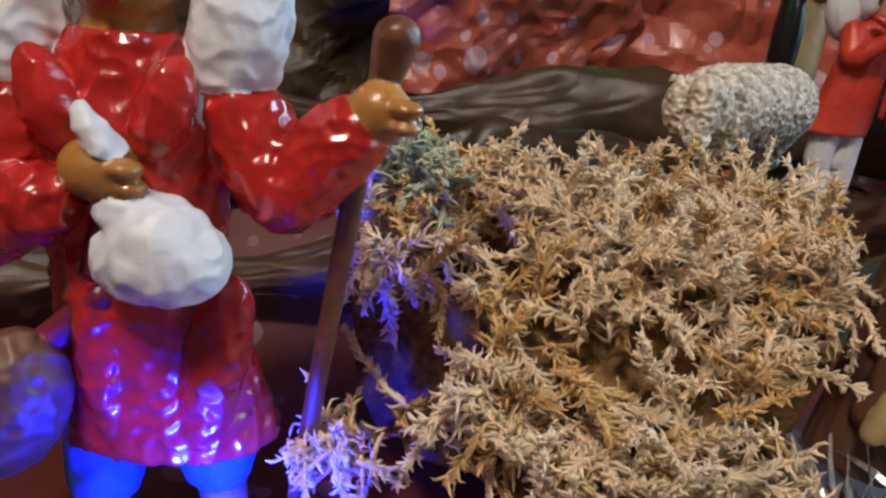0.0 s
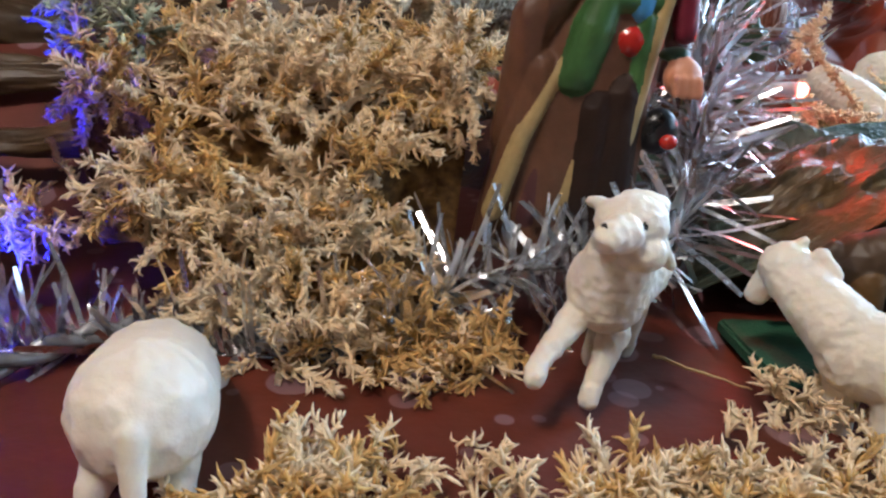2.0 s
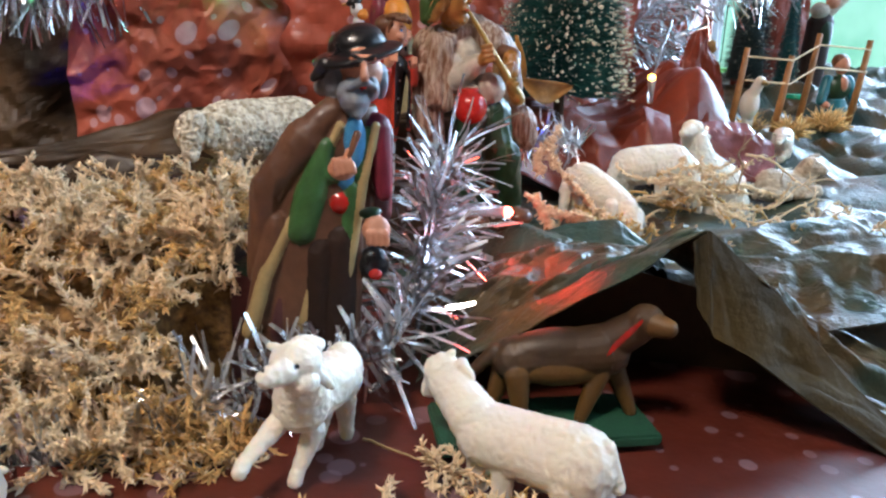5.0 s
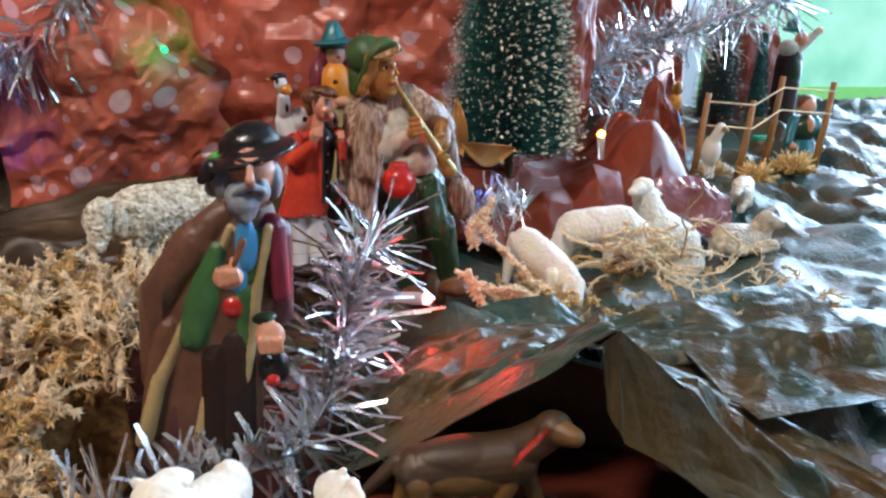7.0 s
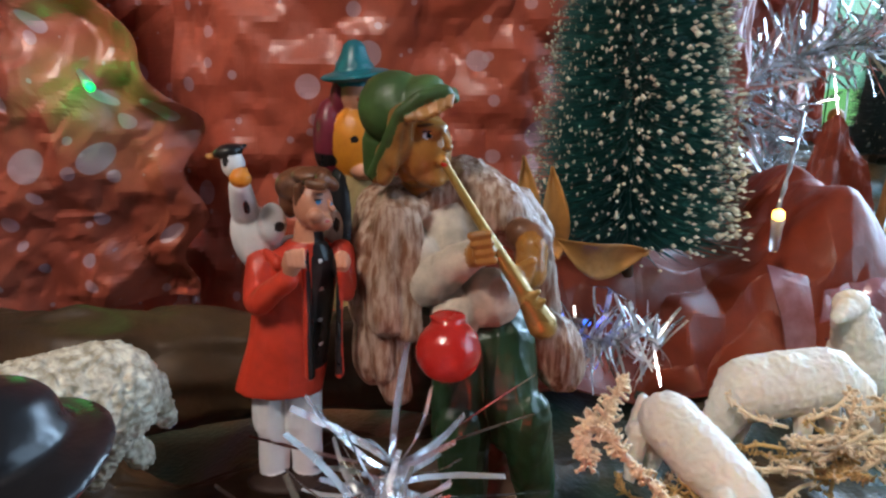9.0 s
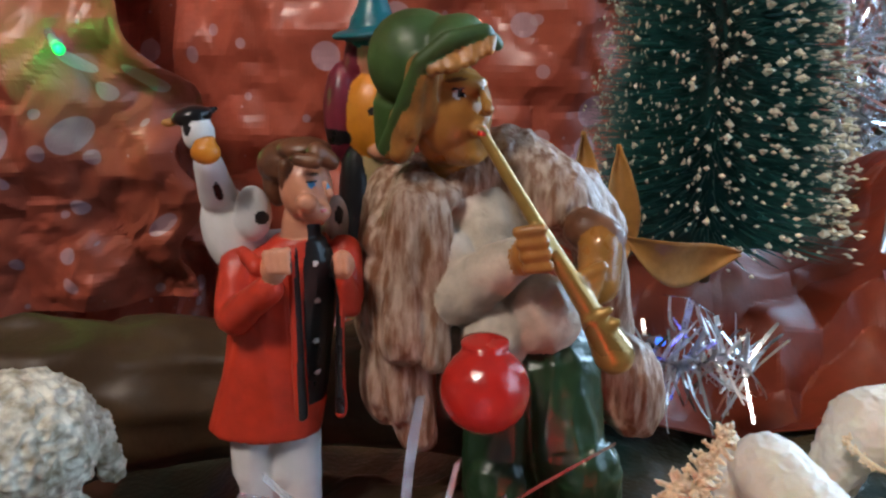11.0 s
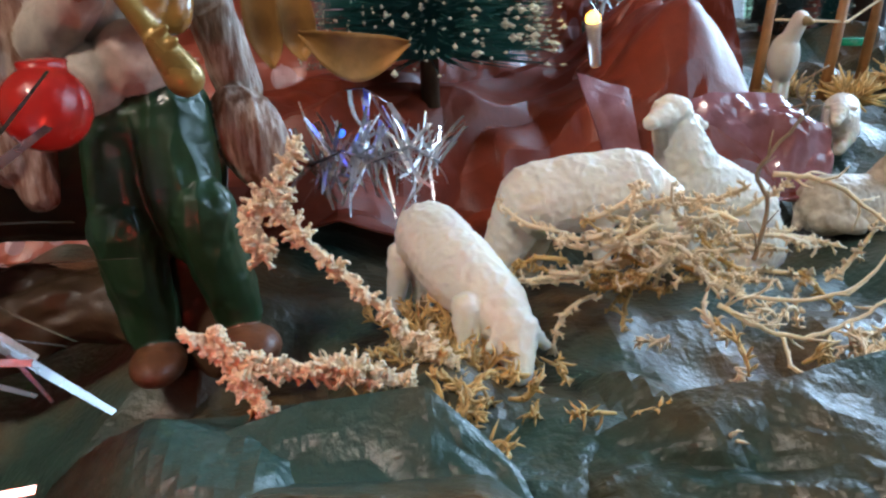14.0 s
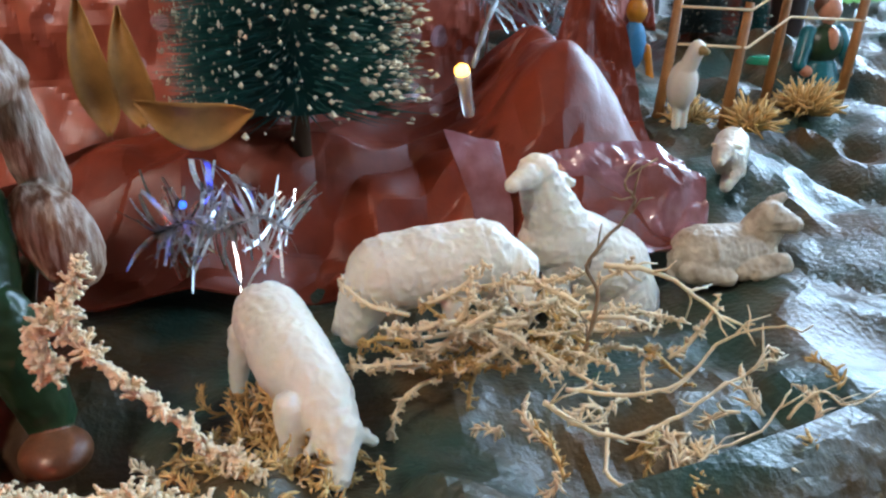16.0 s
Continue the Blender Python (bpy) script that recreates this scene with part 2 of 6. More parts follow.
GLASS.node_tree.nodes["Principled BSDF"].inputs["Transmission Weight"].default_value = 1.0
GLASS.node_tree.nodes["Principled BSDF"].inputs["Roughness"].default_value = 0.0
GLASS.node_tree.nodes["Principled BSDF"].inputs["IOR"].default_value = 1.1


# ---- building helpers ----
def smooth(a, b, x):
    t = np.clip((x - a) / (b - a), 0, 1)
    return t * t * (3 - 2 * t)


def part(name, bm, mat, parent=None, label="", soft=True):
    """Links a bmesh as one mesh object, under a thing if one is given."""
    me = bpy.data.meshes.new(name)
    bm.to_mesh(me)
    bm.free()
    for one in (mat if isinstance(mat, (list, tuple)) else [mat]):
        me.materials.append(one)
    if soft:
        me.shade_smooth()
    ob = new(name, me)
    if parent:
        ob.parent = parent
    return tagged(ob, label)


def thing(name, label, category, place=(0, 0, 0), group="", kind=""):
    ob = new(name)
    ob.location = place
    ob.empty_display_size = 0.01
    return tagged(ob, label, category, group, kind)


def mesh_of(name, verts, faces, mats, index=None, soft=True, uvs=None):
    me = bpy.data.meshes.new(name)
    me.from_pydata([tuple(v) for v in verts], [], [tuple(f) for f in faces])
    for m in mats:
        me.materials.append(m)
    if index is not None:
        me.polygons.foreach_set("material_index", np.asarray(index, dtype=np.int32))
    if uvs is not None:
        layer = me.uv_layers.new(name="UVMap")
        loops = np.zeros(len(me.loops), dtype=np.int32)
        me.loops.foreach_get("vertex_index", loops)
        layer.data.foreach_set("uv", np.asarray(uvs, dtype=np.float32)[loops].ravel())
    if soft:
        me.shade_smooth()
    me.update()
    return me


def box(bm, lo, hi, bevel=0.0):
    c = [(a + b) / 2 for a, b in zip(lo, hi)]
    s = [b - a for a, b in zip(lo, hi)]
    made = bmesh.ops.create_cube(bm, size=1, matrix=Matrix.LocRotScale(c, None, s))
    if bevel:
        edges = list({e for v in made["verts"] for e in v.link_edges})
        bmesh.ops.bevel(bm, geom=edges, offset=bevel, segments=2, affect='EDGES')
    return bm


def tube(verts, faces, pts, radii, sides=4):
    """Appends a tapered tube along the points."""
    pts = [Vector(p) for p in pts]
    start = len(verts)
    for i, p in enumerate(pts):
        d = (pts[min(i + 1, len(pts) - 1)] - pts[max(i - 1, 0)])
        d = d.normalized() if d.length > 1e-9 else Vector((0, 0, 1))
        u = d.cross(Vector((0.31, 0.17, 0.93)))
        u = u.normalized() if u.length > 1e-6 else Vector((1, 0, 0))
        w = d.cross(u)
        for k in range(sides):
            a = 2 * math.pi * k / sides
            verts.append(p + (u * math.cos(a) + w * math.sin(a)) * radii[i])
    for i in range(len(pts) - 1):
        for k in range(sides):
            a, b = start + i * sides + k, start + i * sides + (k + 1) % sides
            faces.append((a, b, b + sides, a + sides))
    faces.append(tuple(start + k for k in reversed(range(sides))))
    faces.append(tuple(start + (len(pts) - 1) * sides + k for k in range(sides)))


# A figurine is sculpted from rounded forms that are melted into one skin; each form carries its paint.
def E(c, r, mat, rot=(0, 0, 0), paint=False):
    if not isinstance(r, tuple):
        r = (r, r, r)
    return ("E", Vector(c), r, Euler([radians(a) for a in rot]).to_matrix(), mat, paint)


def C(a, b, ra, rb, mat, paint=False):
    return ("C", Vector(a), Vector(b), (ra, rb), mat, paint)


def Lo(rings, mat, paint=False):
    """A lofted form; rings of z, cx, cy, rx, ry from below upwards."""
    return ("L", rings, None, None, mat, paint)


def depth_in(p, f):
    """How far points lie outside (plus) or inside a form."""
    if f[0] == "E":
        q = (p - np.array(f[1])) @ np.array(f[3])
        r = np.array(f[2])
        k0, k1 = np.linalg.norm(q / r, axis=1), np.linalg.norm(q / r ** 2, axis=1) + 1e-9
        return k0 * (k0 - 1) / k1
    if f[0] == "C":
        a, b = np.array(f[1]), np.array(f[2])
        ab = b - a
        t = np.clip(((p - a) @ ab) / (ab @ ab), 0, 1)
        return np.linalg.norm(p - a - t[:, None] * ab, axis=1) - (f[3][0] + (f[3][1] - f[3][0]) * t)
    R = np.array(f[1])
    z = p[:, 2]
    cx, cy, rx, ry = (np.interp(z, R[:, 0], R[:, k]) for k in range(1, 5))
    d = (np.hypot((p[:, 0] - cx) / rx, (p[:, 1] - cy) / ry) - 1) * np.minimum(rx, ry)
    return np.maximum(d, np.maximum(R[0, 0] - z, z - R[-1, 0]))


def form_mesh(bm, f):
    if f[0] == "E":
        m = Matrix.Translation(f[1]) @ f[3].to_4x4() @ Matrix.Diagonal((*f[2], 1))
        bmesh.ops.create_icosphere(bm, subdivisions=3, radius=1, matrix=m)
    elif f[0] == "C":
        a, b, (ra, rb) = f[1], f[2], f[3]
        bmesh.ops.create_icosphere(bm, subdivisions=2, radius=ra, matrix=Matrix.Translation(a))
        bmesh.ops.create_icosphere(bm, subdivisions=2, radius=rb, matrix=Matrix.Translation(b))
        d = b - a
        m = Matrix.Translation((a + b) / 2) @ d.to_track_quat("Z", "Y").to_matrix().to_4x4()
        bmesh.ops.create_cone(bm, cap_ends=True, segments=20, radius1=ra, radius2=rb, depth=d.length, matrix=m)
    else:
        prev = None
        for z, cx, cy, rx, ry in f[1]:
            ring = [bm.verts.new((cx + rx * math.cos(k * math.pi / 14), cy + ry * math.sin(k * math.pi / 14), z)) for k in range(28)]
            if prev:
                for k in range(28):
                    bm.faces.new((prev[k], prev[(k + 1) % 28], ring[(k + 1) % 28], ring[k]))
            else:
                bm.faces.new(list(reversed(ring)))
            prev = ring
        bm.faces.new(prev)


def sculpt(name, forms, base, label, category, voxel=0.0008, wool=0.0, wool_scale=300.0, wool_mats=(), smoothing=3, group="", folds=0.0):
    bm = bmesh.new()
    for f in forms:
        if not f[5]:
            form_mesh(bm, f)
    me = bpy.data.meshes.new(name + "_raw")
    bm.to_mesh(me)
    bm.free()
    raw = new("raw", me)
    mod = raw.modifiers.new("melt", 'REMESH')
    mod.mode, mod.voxel_size = 'VOXEL', voxel
    sm = raw.modifiers.new("soft", 'SMOOTH')
    sm.factor, sm.iterations = 0.5, smoothing
    out = bpy.data.meshes.new_from_object(raw.evaluated_get(bpy.context.evaluated_depsgraph_get()))
    bpy.data.objects.remove(raw)
    bpy.data.meshes.remove(me)
    n = len(out.vertices)
    co = np.zeros(n * 3)
    out.vertices.foreach_get("co", co)
    co = co.reshape(-1, 3)
    mats = []
    for f in forms:
        if f[4] not in mats:
            mats.append(f[4])

    def paint_of(p):
        best, who = np.full(len(p), 1e9), np.zeros(len(p), dtype=np.int32)
        for f in forms:
            d = depth_in(p, f)
            if f[5]:
                hit = d < 0
                best[hit], who[hit] = -1, mats.index(f[4])
            else:
                hit = d < best
                best[hit], who[hit] = d[hit], mats.index(f[4])
        return who
    if wool or folds:
        nrm = np.zeros(n * 3)
        out.vertices.foreach_get("normal", nrm)
        nrm = nrm.reshape(-1, 3)
        who = paint_of(co)
        ok = np.isin(who, [mats.index(m) for m in wool_mats if m in mats]) if wool_mats else np.ones(n, bool)
        for i in np.nonzero(ok)[0]:
            p = Vector(co[i])
            h = 0.0
            if wool:
                v = p * wool_scale
                h += wool * (1 - 2 * abs(noise.noise(v)) + 0.5 * noise.noise(v * 2.1))
            if folds:
                v = Vector((p.x * 190, p.y * 190, p.z * 42))
                h += folds * (0.6 - 1.6 * abs(noise.noise(v))) + 0.35 * folds * noise.noise(p * 320)
            co[i] += nrm[i] * h
    pc = np.zeros(len(out.polygons) * 3)
    out.polygons.foreach_get("center", pc)
    who = paint_of(pc.reshape(-1, 3))
    co -= np.array(base)
    out.vertices.foreach_set("co", co.ravel())
    for m in mats:
        out.materials.append(m)
    out.polygons.foreach_set("material_index", who)
    out.shade_smooth()
    out.update()
    out.name = name
    ob = new(name, out)
    ob.location = base
    return tagged(ob, label, category, group)


def facets(p, size, rng):
    """Flat facets with sharp creases: random heights on a warped triangle grid."""
    a = rng.uniform(0, 6.28)
    q = np.stack((p[:, 0] * math.cos(a) - p[:, 1] * math.sin(a), p[:, 0] * math.sin(a) + p[:, 1] * math.cos(a)), 1) / size
    ph = rng.uniform(0, 6.28, 8)
    q = q + 0.30 * np.stack((np.sin(q[:, 1] * 2.1 + ph[0]) + 0.6 * np.sin(q[:, 1] * 4.7 + q[:, 0] * 1.3 + ph[1]),
                             np.sin(q[:, 0] * 1.9 + ph[2]) + 0.6 * np.sin(q[:, 0] * 4.1 - q[:, 1] * 1.7 + ph[3])), 1)
    table = rng.uniform(0, 1, 4096)
    i = np.floor(q).astype(int)
    f = q - i

    def at(dx, dy):
        return table[((i[:, 0] + dx) * 73 + (i[:, 1] + dy) * 151) % 4096]
    h00, h10, h01, h11 = at(0, 0), at(1, 0), at(0, 1), at(1, 1)
    low = h00 + (h10 - h00) * f[:, 0] + (h01 - h00) * f[:, 1]
    high = h11 + (h01 - h11) * (1 - f[:, 0]) + (h10 - h11) * (1 - f[:, 1])
    return np.where(f[:, 0] + f[:, 1] < 1, low, high)


def crumple(p, size, seed):
    """Sharp-edged folds of crumpled paper, about 0 to 1, for points of a plane."""
    rng = np.random.RandomState(seed)
    return sum(w * facets(p, size * s, rng) for s, w in ((1.0, 0.58), (0.47, 0.28), (0.21, 0.14)))


def sheet(name, nu, nv, fn, mat, label, category, thick=0.0006, kind="", uv_scale=(1, 1), soft=True):
    """A sheet of paper; fn gives places for arrays of u, v from 0 to 1."""
    u, v = np.meshgrid(np.linspace(0, 1, nu), np.linspace(0, 1, nv))
    u, v = u.ravel(), v.ravel()
    co = np.stack(fn(u, v), axis=1)
    i = np.arange(nu * nv).reshape(nv, nu)
    f = np.stack((i[:-1, :-1], i[:-1, 1:], i[1:, 1:], i[1:, :-1]), axis=2).reshape(-1, 4)
    me = mesh_of(name, co, f, [mat], soft=soft, uvs=np.stack((u * uv_scale[0], v * uv_scale[1]), axis=1))
    ob = new(name, me)
    s = ob.modifiers.new("thickness", 'SOLIDIFY')
    s.thickness, s.offset = thick, -1
    return tagged(ob, label, category, "", kind)


# ---- room ----
def room():
    X0, X1, Y0, Y1, Z0, Z1 = -1.9, 2.0, -1.9, 1.25, -0.75, 1.65
    part("floor", box(bmesh.new(), (X0 - .1, Y0 - .1, Z0 - .1), (X1 + .1, Y1 + .1, Z0)), FLOORM, soft=False)
    tagged(bpy.data.objects["floor"], "brown oak floor below the table", "floor", kind="structure")
    part("ceiling", box(bmesh.new(), (X0 - .1, Y0 - .1, Z1), (X1 + .1, Y1 + .1, Z1 + .1)), CEILM, soft=False)
    tagged(bpy.data.objects["ceiling"], "plain pale brown ceiling", "ceiling", kind="structure")
    for n, lo, hi in (("wall_west", (X0 - .1, Y0, Z0), (X0, Y1, Z1)), ("wall_south", (X0 - .1, Y0 - .1, Z0), (X1 + .1, Y0, Z1))):
        tagged(part(n, box(bmesh.new(), lo, hi), WALLM, soft=False), "plain buff plastered wall", "wall", kind="structure")
    # north wall with the garden window, east wall with a side window
    bm = bmesh.new()
    wx0, wx1, wz0, wz1 = 0.86, 1.90, -0.25, 1.35
    box(bm, (X0 - .1, Y1, Z0), (wx0, Y1 + .1, Z1))
    box(bm, (wx1, Y1, Z0), (X1 + .1, Y1 + .1, Z1))
    box(bm, (wx0, Y1, Z0), (wx1, Y1 + .1, wz0))
    box(bm, (wx0, Y1, wz1), (wx1, Y1 + .1, Z1))
    tagged(part("wall_north", bm, WALLM, soft=False), "buff wall with a garden window opening", "wall", kind="structure")
    bm = bmesh.new()
    sy0, sy1 = -0.65, 0.45
    box(bm, (X1, Y0, Z0), (X1 + .1, sy0, Z1))
    box(bm, (X1, sy1, Z0), (X1 + .1, Y1, Z1))
    box(bm, (X1, sy0, Z0), (X1 + .1, sy1, 0.15))
    box(bm, (X1, sy0, 1.35), (X1 + .1, sy1, Z1))
    tagged(part("wall_east", bm, WALLM, soft=False), "buff wall with a side window opening", "wall", kind="structure")
    for n, ax, a0, a1, z0, z1 in (("window_1", 0, wx0, wx1, wz0, wz1), ("window_2", 1, sy0, sy1, 0.15, 1.35)):
        w = thing(n, "white-framed window looking onto a green garden", "window", kind="structure")
        at = Y1 + .03 if ax == 0 else X1 + .03

        def bar(bm, p0, p1, q0, q1, t=0.05):
            lo, hi = [0, 0, q0], [0, 0, q1]
            lo[ax], hi[ax], lo[1 - ax], hi[1 - ax] = p0, p1, at, at + t
            box(bm, lo, hi, 0.004)
        bm = bmesh.new()
        for p in ((a0, a0 + .05, z0, z1), (a1 - .05, a1, z0, z1), (a0 + .05, a1 - .05, z0, z0 + .05), (a0 + .05, a1 - .05, z1 - .05, z1)):
            bar(bm, *p)
        part("window_frame", bm, FRAMEM, w, soft=False)
        bm = bmesh.new()
        bar(bm, a0 + .05, a1 - .05, z0 + .05, z1 - .05, 0.004)
        pane = part("pane", bm, GLASS, w, soft=False)
        pane.visible_shadow = False
    # garden
    bm = bmesh.new()
    bmesh.ops.create_grid(bm, x_segments=4, y_segments=4, size=60, matrix=Matrix.Translation((0, 0, -1.0)))
    tagged(part("ground", bm, GRASS, soft=False), "bright green lawn outside the window", "lawn", kind="structure")
    # self-lit backdrop in place of a hedge lit by the sky
    bm = bmesh.new()
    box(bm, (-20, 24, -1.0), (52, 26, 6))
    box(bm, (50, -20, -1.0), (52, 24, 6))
    tagged(part("backdrop", bm, GARDEN_GLOW, soft=False), "self-lit backdrop of blurred blue-green garden hedge", "hedge", kind="structure")
    # table under the crib
    t = thing("table", "dark wooden table under the crib landscape", "table", (0.4, 0.35, Z0))
    bm = box(bmesh.new(), (-1.0, -0.75, 0.71), (0.9, 0.85, 0.75), 0.006)
    part("tabletop", bm, TABLEM, t, soft=False)
    for x in (-0.92, 0.82):
        for y in (-0.67, 0.77):
            part("leg", box(bmesh.new(), (x - .035, y - .035, 0), (x + .035, y + .035, 0.71), 0.004), TABLEM, t, soft=False)
    # ceiling lamp
    l = thing("ceiling_lamp", "warm glowing round ceiling lamp with a cord", "lamp", (-0.30, -0.45, Z1))
    v, f = [], []
    tube(v, f, [(0, 0, 0), (0, 0, -0.26)], [0.006, 0.006], 8)
    o = new("cord", mesh_of("cord", v, f, [BLACK]))
    o.parent = l
    bm = bmesh.new()
    bmesh.ops.create_cone(bm, cap_ends=False, segments=32, radius1=0.16, radius2=0.07, depth=0.12, matrix=Matrix.Translation((0, 0, -0.31)))
    part("shade", bm, SHADE, l)


room()


# ---- paper landscape ----
def front_sheet(u, v):
    x, y = -0.45 + 1.15 * u, -0.40 + 0.75 * v
    p = np.stack((x, y), 1)
    c = crumple(p, 0.16, 3)
    z = 0.012 + 0.009 * (c - 0.15)
    z += 0.06 * smooth(0.22, 0.34, y) * smooth(0.12, 0.02, x)
    return x, y, z


sheet("wrapping_paper_ground", 230, 150, front_sheet, SHADED_GROUND_PAPER, "russet dotted wrapping paper spread on the table", "paper", kind="structure", uv_scale=(1.15, 0.75))


def backdrop(name, line, seed, label, z0=0.0, z1=0.55, deep=0.15, n=300):
    line = np.array(line)
    s = np.concatenate(([0], np.cumsum(np.hypot(*np.diff(line, axis=0).T))))

    def fn(u, v):
        d = u * s[-1]
        x, y = (sum(np.interp(np.clip(d + e, 0, s[-1]), s, line[:, k]) for e in (-0.03, 0, 0.03)) / 3 for k in (0, 1))
        z = z0 + (z1 - z0) * v
        p = np.stack((d, z), 1)
        push = deep * crumple(p, 0.15, seed) + 0.030 * crumple(p, 0.06, seed + 1) - deep * 0.5
        return x + 0.3 * push * np.sin(d * 9), y - push - 0.05 * smooth(0.12, 0.0, z), z
    return sheet(name, n, 190, fn, RED_PAPER, label, "paper", kind="structure", uv_scale=(s[-1], z1 - z0), soft=False)


backdrop("wrapping_paper_backdrop", [(-0.75, 0.20), (-0.40, 0.50), (-0.15, 0.64), (0.05, 0.66), (0.22, 0.64)], 11, "crumpled russet wrapping paper with pale dots", n=300)
backdrop("wrapping_paper_front_sheet", [(0.090, 0.520), (0.15, 0.510), (0.21, 0.505), (0.29, 0.505), (0.37, 0.52), (0.43, 0.56)], 14, "russet dotted paper sheet with creases and torn edge", deep=0.080, n=240)
backdrop("wrapping_paper_far_sheet", [(0.20, 0.74), (0.42, 0.78), (0.60, 0.86), (0.72, 0.98)], 18, "far russet wrapping paper beside the window", n=240)


def torn_side_sheet(u, v):
    """Dotted paper standing in front, its free edge bent forward and cut away higher up."""
    z = 0.085 + 0.33 * v
    edge = 0.130 - 0.63 * np.maximum(z - 0.172, 0) - 0.25 * np.maximum(0.125 - z, 0) + 0.004 * np.sin(z * 160)
    x = -0.005 - 0.75 * np.maximum(z - 0.20, 0) + (edge + 0.005 + 0.75 * np.maximum(z - 0.20, 0)) * u
    y = np.interp(x, (-0.2, -0.05, 0.035, 0.09, 0.132), (0.44, 0.425, 0.405, 0.428, 0.452)) + 0.25 * np.maximum(z - 0.12, 0) * smooth(0.10, 0.0, x)
    p = np.stack((x, z), 1)
    push = 0.050 * (crumple(p, 0.09, 61) - 0.5) + 0.016 * (crumple(p, 0.035, 62) - 0.5)
    return x, y - push - 0.012 * smooth(0.85, 1.0, u), z


sheet("wrapping_paper_side_sheet", 150, 200, torn_side_sheet, RED_PAPER, "crumpled dotted russet paper with a torn free edge", "paper", kind="structure", uv_scale=(0.15, 0.33), soft=False)


def bark_wall(u, v):
    x, z = -0.50 + 0.525 * u, 0.03 + 0.20 * v
    p = np.stack((x, z), 1)
    y = 0.33 + 0.10 * smooth(-0.5, 0.02, x) - 0.05 * (crumple(p, 0.10, 71) - 0.5) - 0.012 * (crumple(p, 0.03, 72) - 0.5) + 0.08 * v
    return x, y, z + 0.02 * np.sin(x * 31) * v


sheet("bark_paper_wall", 170, 90, bark_wall, DARK_ROCK, "dark brown painted bark paper behind the figures", "paper", kind="structure", soft=False)


def rock_height(x, y):
    z = 0.012 + 0.036 * smooth(0.12, 0.20, y) * smooth(0.185, 0.27, x)
    z = z + 0.055 * smooth(0.44, 0.80, y)
    z = z + 0.03 * smooth(0.27, 0.34, y) * smooth(0.30, 0.14, x)
    return z


def rock_sheet(u, v):
    x, y = 0.10 + 1.05 * u ** 1.4, 0.130 + 0.95 * v ** 1.5
    p = np.stack((x, y), 1)
    rng = np.random.RandomState(21)
    fold = 0.040 * (facets(p, 0.11, rng) - 0.5) + 0.034 * (facets(p, 0.052, rng) - 0.5) + 0.011 * (facets(p, 0.022, rng) - 0.5)
    calm = 1 - 0.7 * np.exp(-((x - 0.335) ** 2 + (y - 0.325) ** 2) / 0.045 ** 2)
    z = rock_height(x, y) + calm * fold * smooth(0.15, 0.24, x) * (0.6 + 0.4 * smooth(0.34, 0.30, y) + 0.25 * smooth(0.40, 0.5, y))
    z = z - 0.009 * np.exp(-((x - 0.330) ** 2 + (y - 0.295) ** 2) / 0.05 ** 2)
    hollow = smooth(0.225, 0.185, y) * smooth(0.40, 0.37, x)
    z = z + (0.002 - z) * hollow
    z = np.where(x < 0.17, z - 0.02 * smooth(0.17, 0.12, x), z)
    return x, y, z


sheet("rock_paper", 280, 260, rock_sheet, ROCK, "glossy green-brown painted rock paper with folds", "paper", kind="structure", soft=False)


def facet(name, corners, rows, mat, label, rough=0.002, seed=1, n=26, parent=None):
    """A creased piece of paper spanned between two edges given as point rows."""
    a, b = np.array(corners), np.array(rows)

    def fn(u, v):
        k = np.linspace(0, 1, len(a))
        k2 = np.linspace(0, 1, len(b))
        pa = np.stack([np.interp(u, k, a[:, i]) for i in range(3)], 1)
        pb = np.stack([np.interp(u, k2, b[:, i]) for i in range(3)], 1)
        p = pa + (pb - pa) * v[:, None]
        w = crumple(np.stack((u * np.linalg.norm(a[-1] - a[0]), v * np.linalg.norm(b[len(b) // 2] - a[len(a) // 2])), 1), 0.035, seed)
        p[:, 2] += rough * (w - 0.5) * 4 * v * (1 - v) * 2
        p[:, 1] -= rough * (w - 0.5)
        return p[:, 0], p[:, 1], p[:, 2]
    return sheet(name, n, n, fn, mat, label, "paper", soft=False)


# the cave: a tent of stiff brown paper with a dark mouth behind the dog
cave = thing("paper_cave", "stiff brown paper folded into a small cave", "paper cave", (0.294, 0.165, 0.011))
